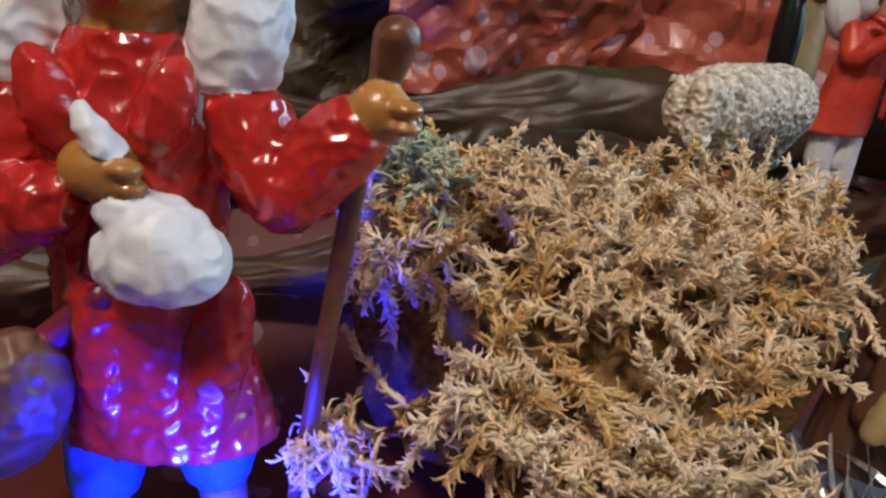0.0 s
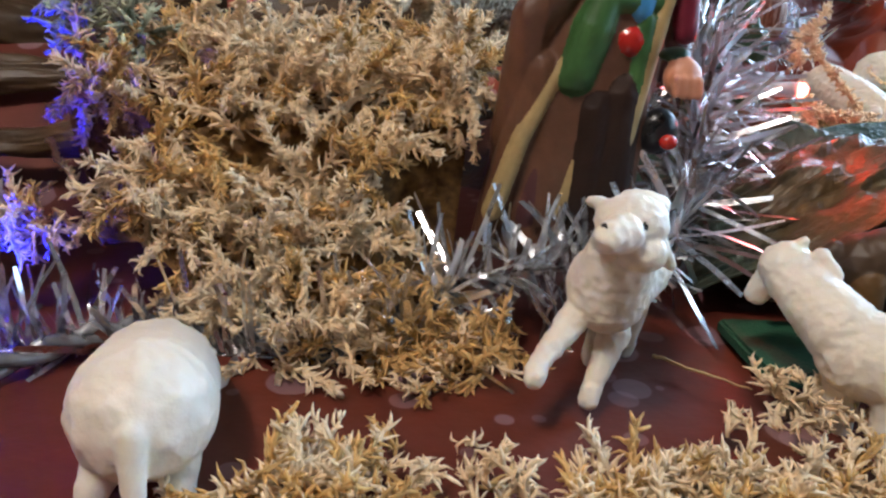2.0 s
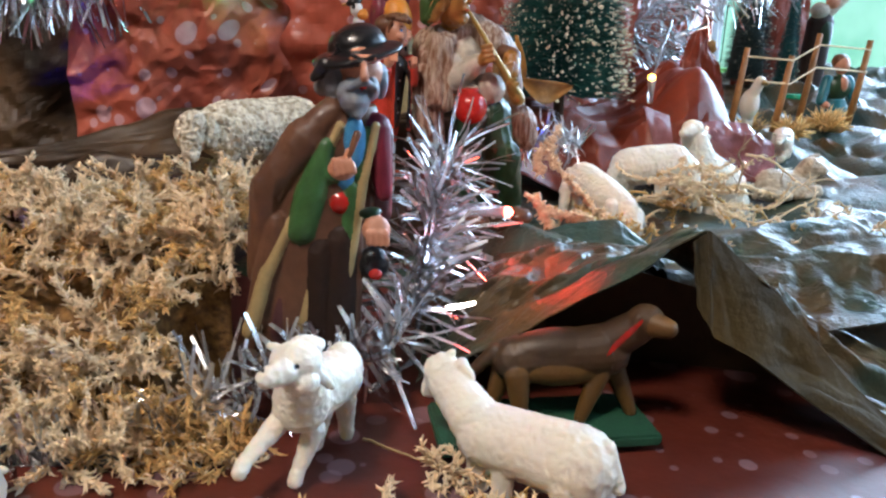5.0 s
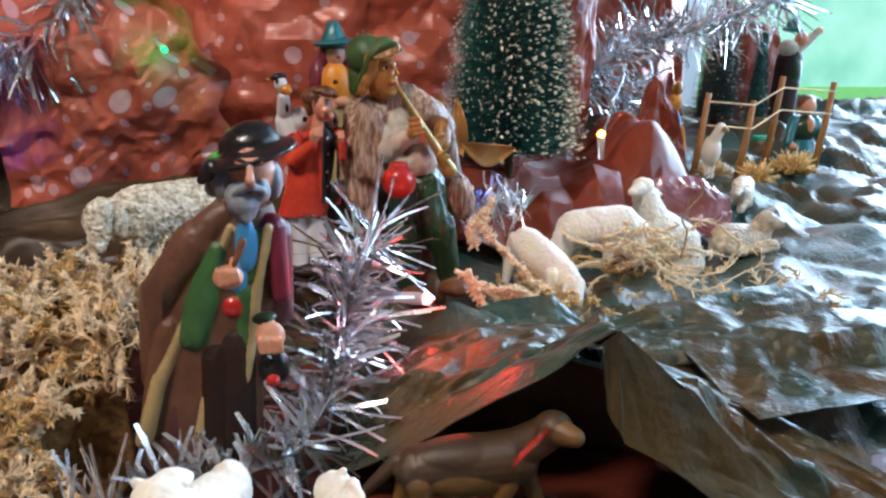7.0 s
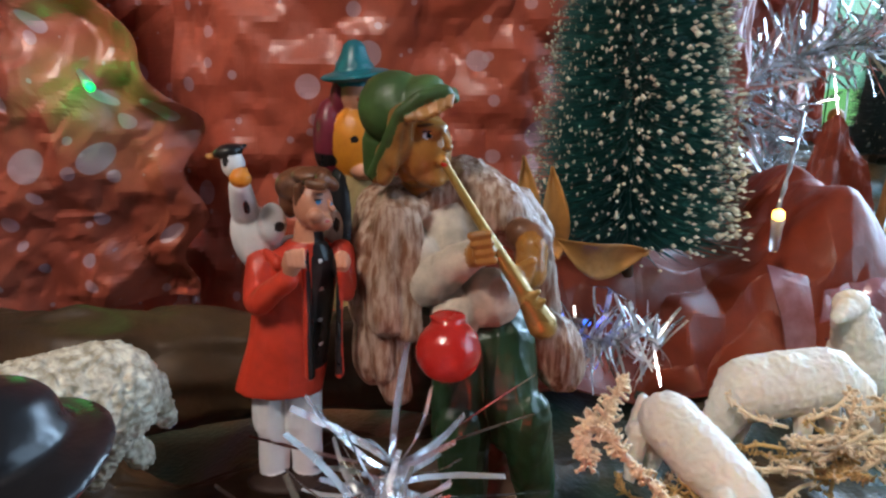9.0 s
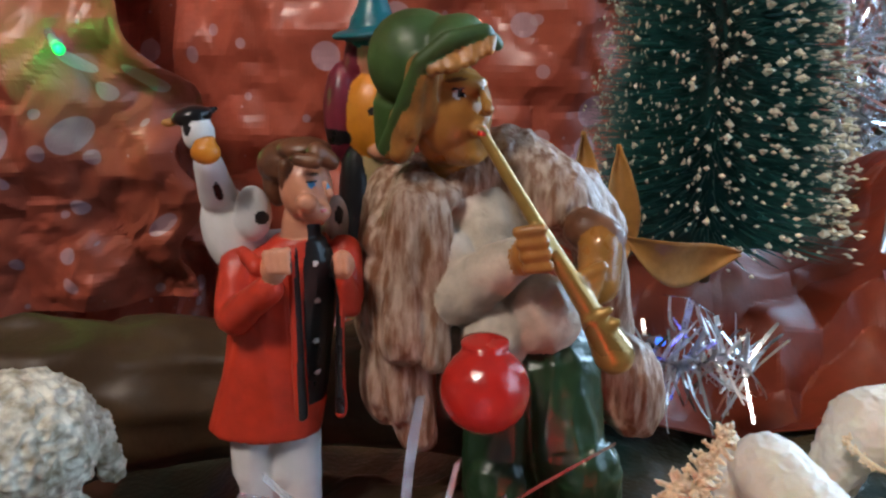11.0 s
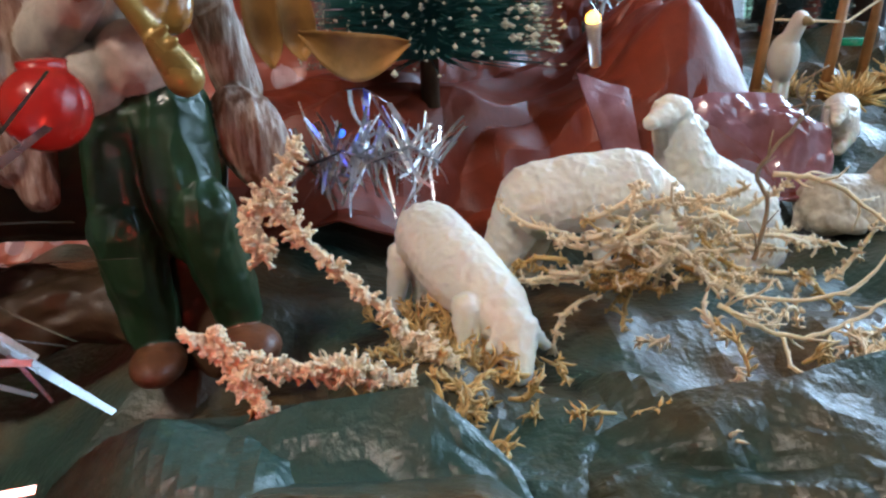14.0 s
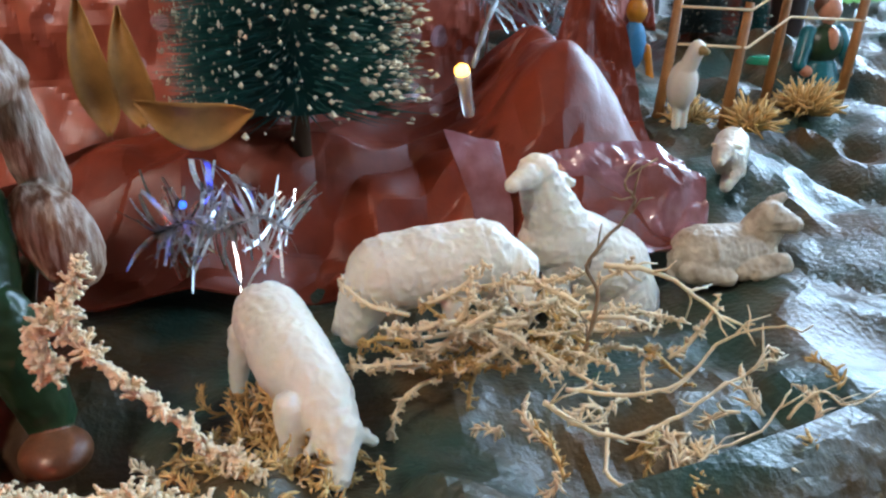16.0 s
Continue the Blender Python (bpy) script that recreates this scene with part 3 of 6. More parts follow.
for piece in (
        facet("roof", [(0.185, 0.155, 0.026), (0.222, 0.146, 0.052), (0.262, 0.139, 0.079), (0.290, 0.136, 0.095), (0.318, 0.128, 0.070), (0.345, 0.117, 0.040), (0.372, 0.104, 0.016)],
              [(0.20, 0.225, 0.036), (0.235, 0.235, 0.056), (0.27, 0.240, 0.060), (0.31, 0.235, 0.058), (0.34, 0.20, 0.050), (0.37, 0.18, 0.042), (0.42, 0.14, 0.02)],
              ROCK, "glossy green-brown crumpled roof", 0.020, 5, 90),
        facet("flap", [(0.2840, 0.136, 0.0900), (0.290, 0.1355, 0.0945), (0.318, 0.1275, 0.0695), (0.345, 0.1165, 0.0395), (0.371, 0.1035, 0.0155)],
              [(0.284, 0.126, 0.068), (0.289, 0.121, 0.058), (0.303, 0.116, 0.051), (0.318, 0.110, 0.040), (0.358, 0.100, 0.0135)],
              CAVE, "olive brown hanging flap", 0.006, 6, 60),
        facet("back_wall", [(0.19, 0.185, 0.012), (0.27, 0.20, 0.012), (0.38, 0.16, 0.012)], [(0.20, 0.182, 0.035), (0.27, 0.19, 0.066), (0.36, 0.165, 0.045)], DARK_ROCK, "dark back wall", 0.003, 8, 24)):
    piece.parent = cave
    del piece["category"]
    piece.matrix_parent_inverse = Matrix.Translation((-0.29, -0.16, -0.012))


facet("rock_paper_fold", [(0.255, 0.250, 0.060), (0.28, 0.256, 0.065), (0.305, 0.254, 0.068), (0.320, 0.243, 0.056)], [(0.25, 0.210, 0.046), (0.28, 0.210, 0.050), (0.305, 0.205, 0.048), (0.33, 0.21, 0.044)], ROCK, "sharp folded ledge of glossy green rock paper", 0.008, 51, 60)
facet("rock_paper_fold", [(0.335, 0.256, 0.048), (0.36, 0.262, 0.058), (0.387, 0.256, 0.063), (0.42, 0.262, 0.065), (0.46, 0.275, 0.063)], [(0.335, 0.220, 0.040), (0.37, 0.210, 0.046), (0.40, 0.205, 0.044), (0.44, 0.215, 0.046), (0.48, 0.235, 0.048)], ROCK, "broad folded ledge of glossy green rock paper", 0.010, 52, 70)
facet("rock_paper_fold", [(0.36, 0.215, 0.050), (0.40, 0.225, 0.060), (0.44, 0.222, 0.066), (0.49, 0.235, 0.058)], [(0.37, 0.165, 0.040), (0.41, 0.160, 0.046), (0.45, 0.165, 0.046), (0.50, 0.18, 0.044)], ROCK, "rounded folded ledge of glossy rock paper", 0.010, 53, 60)


def red_mound(u, v):
    x = 0.215 + 0.285 * u
    top = 0.100 + 0.036 * np.exp(-((x - 0.445) / 0.034) ** 2) - 0.02 * smooth(0.44, 0.5, x) - 0.012 * smooth(0.26, 0.21, x)
    y = 0.375 + 0.03 * u + 0.13 * v
    front = 0.062 - 0.008 * u
    z = front + (top - front) * smooth(0.0, 0.42, v)
    p = np.stack((u * 0.3, v * 0.15), 1)
    rng = np.random.RandomState(31)
    c = facets(p, 0.055, rng)
    c2 = facets(p, 0.024, rng)
    bump = 0.026 * (0.5 - c) + 0.013 * (0.5 - c2)
    return x, y - 0.8 * bump, z + bump * 0.8


sheet("red_paper_mound", 200, 110, red_mound, PLAIN_RED, "crumpled russet paper mound under the snowy tree", "paper", soft=False)
facet("red_paper_fold", [(0.378, 0.40, 0.112), (0.388, 0.398, 0.085), (0.392, 0.395, 0.065)], [(0.40, 0.405, 0.105), (0.405, 0.40, 0.08), (0.405, 0.397, 0.062)], PAINTED_SHEEN_RED, "upturned shiny corner of russet paper", 0.003, 9, 20)
facet("red_paper_bump", [(0.415, 0.41, 0.095), (0.44, 0.415, 0.10), (0.47, 0.42, 0.098), (0.487, 0.425, 0.085)], [(0.41, 0.40, 0.062), (0.44, 0.395, 0.060), (0.47, 0.395, 0.058), (0.495, 0.405, 0.06)], PAINTED_SHEEN_RED, "glossy crumpled russet paper edge", 0.030, 10, 60)


def bark_fold(name, x0, x1, y, z, h, seed, tilt):
    def fn(u, v):
        x = x0 + (x1 - x0) * u
        a = -0.6 + 2.6 * v
        w = crumple(np.stack((u * 0.4, v * 0.12), 1), 0.06, seed)
        r = h * (0.45 + 1.3 * w) * (0.6 + 0.4 * np.sin(u * 5 + seed) * np.sin(u * 11 + seed))
        return x, y + tilt * (u - 0.5) - r * np.cos(a), z + 0.02 * u + r * np.sin(a)
    return sheet(name, 170, 44, fn, DARK_ROCK, "dark brown painted bark paper fold", "paper")


bark_fold("bark_fold", -0.30, 0.10, 0.290, 0.050, 0.024, 1, 0.03)
bark_fold("bark_fold", -0.32, 0.24, 0.345, 0.070, 0.034, 2, 0.03)
bark_fold("bark_fold", -0.25, 0.05, 0.245, 0.030, 0.020, 4, 0.02)
bark_fold("bark_fold", 0.06, 0.26, 0.325, 0.045, 0.026, 6, 0.02)


# ---- figurines ----
def shepherd():
    f = [
        Lo([(.0324, .1430, .1820, .0228, .0173), (.0535, .1451, .1820, .0214, .0175), (.0765, .1486, .1820, .0220, .0177), (.0963, .1526, .1820, .0231, .0175), (.1107, .1555, .1820, .0220, .0164), (.1241, .1590, .1800, .0170, .0138), (.1336, .1636, .1780, .0100, .0100)], BROWN),
        C((.1479, .1720, .1222), (.1324, .1705, .1032), .0080, .0058, BROWN),
        C((.1569, .1720, .1312), (.1434, .1705, .1180), .0058, .0067, BROWN),
        C((.1325, .1705, .1044), (.1296, .1760, .0692), .0058, .0061, BROWN),
        C((.1434, .1705, .1157), (.1358, .1705, .0997), .0054, .0032, BROWN),
        C((.1359, .1705, .0903), (.1274, .1720, .0508), .0055, .0052, BROWN),
        C((.1737, .1720, .1266), (.1762, .1700, .1014), .0050, .0032, MAROON),
        C((.1749, .1780, .1232), (.1747, .1780, .0920), .0055, .0052, PURPLE),
        C((.1524, .1705, .0802), (.1503, .1705, .0427), .0079, .0076, DKBROWN),
        C((.1426, .1705, .0925), (.1340, .1705, .0409), .0032, .0043, BROWN),
        C((.1541, .1700, .0852), (.1468, .1700, .0405), .0021, .0031, PURPLE),
        C((.1651, .1705, .0847), (.1635, .1705, .0420), .0032, .0038, BROWN),
        C((.1593, .1705, .0849), (.1574, .1705, .0449), .0074, .0081, DKBROWN),
        C((.1491, .1705, .0851), (.1457, .1705, .0455), .0032, .0047, BROWN),
        C((.1404, .1700, .0783), (.1360, .1700, .0462), .0032, .0047, PURPLE),
        C((.1560, .1705, .0898), (.1524, .1705, .0503), .0037, .0043, DKBROWN),
        C((.1599, .1665, .1272), (.1533, .1665, .1130), .0015, .0016, TAN),
        C((.1533, .1665, .1130), (.1386, .1665, .0855), .0016, .0020, TAN),
        C((.1386, .1665, .0855), (.1314, .1665, .0702), .0020, .0025, TAN),
        C((.1321, .1665, .0726), (.1246, .1665, .0483), .0025, .0032, TAN),
        C((.1726, .1665, .1275), (.1679, .1665, .1048), .0015, .0018, TAN),
        C((.1679, .1665, .1048), (.1626, .1665, .0764), .0020, .0025, TAN),
        C((.1626, .1665, .0764), (.1580, .1665, .0492), .0025, .0033, TAN),
        C((.1503, .1665, .0816), (.1448, .1665, .0499), .0018, .0028, TAN),
        C((.1549, .1672, .1197), (.1492, .1672, .1026), .0033, .0058, GREEN),
        C((.1492, .1672, .1026), (.1453, .1672, .0882), .0060, .0057, GREEN),
        C((.1510, .1672, .1095), (.1587, .1672, .1098), .0045, .0040, GREEN),
        C((.1635, .1672, .1047), (.1627, .1672, .0858), .0029, .0032, GREEN),
        C((.1695, .1672, .1252), (.1658, .1672, .1093), .0020, .0022, GREEN),
        E((.1650, .1650, .1223), (.0037, .0031, .0101), BLUE),
        E((.1615, .1660, .1096), (.0033, .0027, .0058), BLUE),
        E((.1594, .1660, .0988), (.0041, .0027, .0041), REDP),
        E((.1600, .1510, .1145), (.0051, .0038, .0042), SKIN),
        C((.1572, .1475, .1179), (.1579, .1470, .1129), .0012, .0010, SKIN),
        C((.1590, .1475, .1177), (.1600, .1470, .1133), .0012, .0010, SKIN),
        C((.1609, .1475, .1174), (.1621, .1470, .1137), .0012, .0010, SKIN),
        C((.1627, .1475, .1172), (.1641, .1470, .1141), .0013, .0010, SKIN),
        C((.1617, .1500, .1182), (.1622, .1500, .1207), .0015, .0013, SKIN),
        C((.1626, .1490, .1196), (.1652, .1510, .1265), .0010, .0015, HAIR),
        E((.1703, .1600, .0965), (.0044, .0040, .0020), DKGREEN, (0, -8, 0)),
        E((.1723, .1570, .0907), (.0053, .0040, .0055), SKIN, (0, -14, 0)),
        C((.1691, .1530, .0906), (.1695, .1530, .0865), .0013, .0011, SKIN),
        C((.1713, .1530, .0905), (.1717, .1530, .0864), .0013, .0011, SKIN),
        C((.1734, .1530, .0905), (.1738, .1530, .0863), .0013, .0011, SKIN),
        C((.1756, .1530, .0904), (.1760, .1530, .0863), .0013, .0011, SKIN),
        E((.1549, .1540, .0721), (.0029, .0092, .0035), GREY, paint=True),
        E((.1723, .1700, .0736), (.0061, .0047, .0070), BLACK),
        E((.1723, .1600, .0724), (.0027, .0023, .0023), REDP),
        E((.1677, .1720, .1463), (.0077, .0080, .0088), SKIN),
        E((.1598, .1750, .1423), (.0067, .0067, .0080), GREY),
        E((.1544, .1770, .1403), (.0040, .0045, .0036), GREY),
        E((.1749, .1750, .1428), (.0029, .0054, .0067), GREY),
        E((.1648, .1660, .1387), (.0061, .0052, .0057), GREY),
        C((.1648, .1640, .1363), (.1659, .1610, .1316), .0052, .0015, GREY),
        C((.1624, .1650, .1355), (.1634, .1630, .1321), .0026, .0011, GREY),
        C((.1678, .1640, .1363), (.1677, .1620, .1327), .0026, .0011, GREY),
        E((.1705, .1660, .1404), (.0035, .0039, .0044), GREY),
        C((.1669, .1590, .1435), (.1627, .1610, .1406), .0017, .0011, GREY),
        C((.1686, .1590, .1435), (.1720, .1620, .1410), .0017, .0011, GREY),
        C((.1680, .1600, .1497), (.1681, .1570, .1454), .0011, .0017, SKIN),
        C((.1641, .1610, .1517), (.1717, .1610, .1517), .0011, .0011, SKIN),
        E((.1678, .1570, .1412), (.0015, .0121, .0008), REDP, paint=True),
        E((.1651, .1590, .1500), (.0019, .0142, .0007), BLACK, paint=True),
        E((.1712, .1590, .1500), (.0017, .0143, .0007), BLACK, paint=True),
        E((.1651, .1590, .1519), (.0029, .0142, .0007), BLACK, (0, 18, 0), paint=True),
        E((.1712, .1590, .1521), (.0025, .0143, .0007), BLACK, (0, -16, 0), paint=True),
        E((.1666, .1770, .1521), (.0174, .0179, .0029), BLACK, (6, -13, 0)),
        C((.1547, .1680, .1488), (.1507, .1700, .1438), .0026, .0017, BLACK),
        E((.1667, .1800, .1548), (.0112, .0103, .0076), BLACK, (0, -8, 0)),
        E((.1672, .1810, .1578), (.0090, .0086, .0054), BLACK, (0, -8, 0)),
        C((.1573, .1720, .1488), (.1515, .1720, .1444), .0022, .0020, BLACK),
    ]
    return sculpt("shepherd_figurine", f, (0.15, 0.178, 0.03), "bearded shepherd figurine in brown cloak and black hat", "figurine", 0.0005, smoothing=5, wool_mats=(BROWN, PURPLE, DKBROWN, GREY), folds=0.0004)


def piper():
    f = [
        C((.2144, .3240, .1519), (.2118, .3180, .1250), .0101, .0097, FUR),
        E((.2132, .3180, .1306), (.0096, .0099, .0247), FUR),
        E((.2184, .3160, .1340), (.0067, .0077, .0192), FUR),
        C((.2119, .3170, .1254), (.2176, .3110, .0981), .0091, .0045, FUR),
        C((.2206, .3280, .1531), (.2389, .3320, .1572), .0101, .0103, FUR),
        C((.2175, .3180, .1558), (.2120, .3140, .1452), .0063, .0070, FUR),
        C((.2380, .3240, .1599), (.2495, .3180, .1540), .0100, .0088, FUR),
        C((.2495, .3180, .1540), (.2595, .3200, .1438), .0083, .0060, FUR),
        C((.2598, .3240, .1427), (.2656, .3260, .1191), .0061, .0056, FUR),
        C((.2553, .3220, .1552), (.2629, .3240, .1454), .0051, .0040, FUR),
        C((.2108, .3115, .1381), (.2139, .3095, .1062), .0057, .0041, FUR),
        E((.2116, .3150, .1149), (.0074, .0074, .0158), FUR, (0, 8, 0)),
        C((.2204, .3100, .1525), (.2214, .3060, .1205), .0046, .0037, FUR),
        C((.2164, .3110, .1535), (.2146, .3070, .1240), .0058, .0059, FUR),
        C((.2268, .3160, .1575), (.2343, .3180, .1597), .0037, .0042, FUR),
        E((.2334, .3200, .1423), (.0119, .0101, .0181), CREAM),
        E((.2308, .3190, .1492), (.0089, .0076, .0089), CREAM),
        C((.2262, .3080, .1342), (.2380, .3020, .1444), .0066, .0049, CREAM),
        C((.2244, .3120, .1432), (.2262, .3090, .1338), .0054, .0062, CREAM),
        E((.2450, .3090, .1293), (.0095, .0077, .0090), CREAM),
        E((.2351, .3080, .1250), (.0077, .0072, .0082), CREAM),
        E((.2269, .3100, .1335), (.0050, .0050, .0074), CREAM),
        E((.2402, .2970, .1471), (.0036, .0031, .0051), OCHRE, (0, 20, 0)),
        C((.2373, .2930, .1524), (.2421, .2915, .1535), .0012, .0011, OCHRE),
        C((.2380, .2930, .1499), (.2426, .2915, .1509), .0012, .0011, OCHRE),
        C((.2388, .2930, .1474), (.2432, .2915, .1484), .0012, .0011, OCHRE),
        C((.2395, .2930, .1449), (.2438, .2915, .1458), .0012, .0011, OCHRE),
        C((.2539, .3100, .1490), (.2579, .3060, .1476), .0048, .0045, HAIR),
        C((.2566, .3050, .1466), (.2559, .3020, .1389), .0047, .0047, OCHRE),
        C((.2553, .2970, .1442), (.2496, .2950, .1422), .0014, .0011, OCHRE),
        C((.2548, .2970, .1421), (.2508, .2950, .1401), .0014, .0011, OCHRE),
        C((.2543, .2970, .1399), (.2519, .2950, .1380), .0014, .0011, OCHRE),
        C((.2537, .2970, .1377), (.2531, .2950, .1358), .0014, .0011, OCHRE),
        C((.2306, .3010, .1707), (.2418, .2945, .1529), .0012, .0015, GOLD),
        C((.2418, .2945, .1529), (.2536, .2945, .1343), .0016, .0024, GOLD),
        C((.2536, .2945, .1343), (.2585, .2950, .1258), .0029, .0044, GOLD),
        C((.2521, .2925, .1339), (.2562, .2925, .1365), .0010, .0010, GOLD),
        C((.2539, .2925, .1313), (.2579, .2925, .1339), .0010, .0010, GOLD),
        E((.2683, .3180, .1078), (.0089, .0071, .0146), FUR, (0, -22, 0)),
        E((.2313, .2880, .1214), (.0092, .0089, .0091), REDP),
        E((.2313, .2900, .1294), (.0049, .0046, .0018), REDP),
        E((.2313, .2900, .1306), (.0052, .0050, .0010), REDP),
        C((.2386, .3140, .1126), (.2379, .3100, .0852), .0105, .0097, DKGREEN),
        C((.2490, .3140, .1155), (.2520, .3070, .0976), .0110, .0091, DKGREEN),
        C((.2520, .3070, .0976), (.2537, .3090, .0858), .0088, .0080, DKGREEN),
        C((.2449, .3190, .1176), (.2460, .3170, .1023), .0121, .0114, DKGREEN),
        C((.2370, .3065, .090), (.2390, .310, .060), .0085, .0070, DKGREEN),
        C((.2560, .3035, .094), (.2615, .308, .064), .0082, .0062, DKGREEN),
        E((.264, .300, .0585), (.0085, .0095, .0052), HAIR, (0, 0, 30)),
        E((.241, .302, .0545), (.007, .010, .005), HAIR),
        C((.2250, .3200, .1618), (.2238, .3240, .1566), .0060, .0065, OCHRE),
        C((.2163, .3140, .1578), (.2242, .3120, .1552), .0037, .0031, FUR),
        E((.2254, .3130, .1736), (.0082, .0085, .0104), OCHRE),
        E((.2274, .3120, .1674), (.0062, .0057, .0054), OCHRE),
        E((.2239, .3145, .1677), (.0065, .0053, .0060), OCHRE),
        E((.2285, .3090, .1650), (.0030, .0026, .0023), OCHRE),
        C((.2305, .3060, .1787), (.2319, .3020, .1751), .0008, .0012, OCHRE),
        E((.2314, .3040, .1744), (.0016, .0013, .0009), OCHRE),
        E((.2304, .3050, .1705), (.0019, .0016, .0015), OCHRE),
        E((.2246, .3080, .1716), (.0039, .0027, .0039), OCHRE),
        E((.2304, .3085, .1724), (.0025, .0025, .0034), OCHRE),
        E((.2270, .3085, .1798), (.0052, .0038, .0023), OCHRE),
        E((.2299, .2975, .1721), (.0016, .0050, .0005), REDP, paint=True),
        E((.2300, .2985, .1707), (.0014, .0051, .0006), REDP, paint=True),
        E((.2260, .2985, .1778), (.0018, .0111, .0010), WHITE, paint=True),
        E((.2310, .2980, .1792), (.0010, .0083, .0008), WHITE, paint=True),
        E((.2264, .2980, .1779), (.0010, .0116, .0010), BLACK, paint=True),
        E((.2313, .2980, .1792), (.0006, .0088, .0008), BLACK, paint=True),
        E((.2257, .2985, .1789), (.0021, .0116, .0003), BLACK, (0, -6, 0), paint=True),
        E((.2253, .2985, .1807), (.0030, .0110, .0005), HAIR, (0, -8, 0), paint=True),
        E((.2305, .2980, .1817), (.0015, .0099, .0005), HAIR, (0, 10, 0), paint=True),
        C((.2200, .3045, .1858), (.2206, .3015, .1825), .0016, .0008, BLOND),
        C((.2216, .3045, .1862), (.2222, .3015, .1828), .0016, .0008, BLOND),
        C((.2232, .3045, .1867), (.2239, .3015, .1830), .0016, .0008, BLOND),
        C((.2249, .3045, .1871), (.2255, .3015, .1832), .0016, .0008, BLOND),
        C((.2265, .3045, .1875), (.2271, .3015, .1838), .0016, .0008, BLOND),
        C((.2281, .3045, .1880), (.2287, .3015, .1846), .0016, .0008, BLOND),
        C((.2297, .3045, .1884), (.2302, .3015, .1854), .0016, .0007, BLOND),
        C((.2314, .3045, .1888), (.2318, .3015, .1863), .0016, .0007, BLOND),
        C((.2193, .3080, .1829), (.2176, .3070, .1741), .0034, .0039, BLOND),
        C((.2173, .3070, .1741), (.2143, .3080, .1658), .0036, .0023, BLOND),
        C((.2206, .3040, .1831), (.2198, .3050, .1743), .0017, .0016, BLOND),
        C((.2185, .3030, .1810), (.2169, .3045, .1699), .0013, .0013, BLOND),
        C((.2149, .3110, .1726), (.2118, .3120, .1652), .0030, .0017, BLOND),
        C((.2175, .3080, .1729), (.2152, .3090, .1652), .0016, .0012, BLOND),
        E((.2178, .3200, .1836), (.0111, .0111, .0118), HATGREEN, (0, -43, 0)),
        C((.2137, .3220, .1739), (.2120, .3220, .1664), .0065, .0045, HATGREEN),
        E((.2240, .3180, .1880), (.0083, .0099, .0054), HATGREEN, (0, -25, 0)),
        C((.2106, .3120, .1659), (.2151, .3050, .1763), .0017, .0017, HATGREEN),
        C((.2151, .3050, .1763), (.2185, .3030, .1841), .0018, .0019, HATGREEN),
        C((.2185, .3030, .1841), (.2241, .3025, .1886), .0019, .0019, HATGREEN),
        C((.2241, .3025, .1886), (.2310, .3040, .1901), .0018, .0017, HATGREEN),
        C((.2310, .3040, .1901), (.2339, .3090, .1875), .0015, .0013, HATGREEN),
        C((.2339, .3090, .1875), (.2345, .3250, .1886), .0013, .0015, HATGREEN),
        C((.2204, .3120, .1839), (.2306, .3110, .1886), .0039, .0032, HATGREEN),
    ]
    return sculpt("piper_figurine", f, (0.24, 0.31, 0.05), "piper figurine in fur cape and green hat", "figurine", 0.0005, smoothing=4, wool_mats=(FUR, CREAM, BLOND, DKGREEN), folds=0.0008)


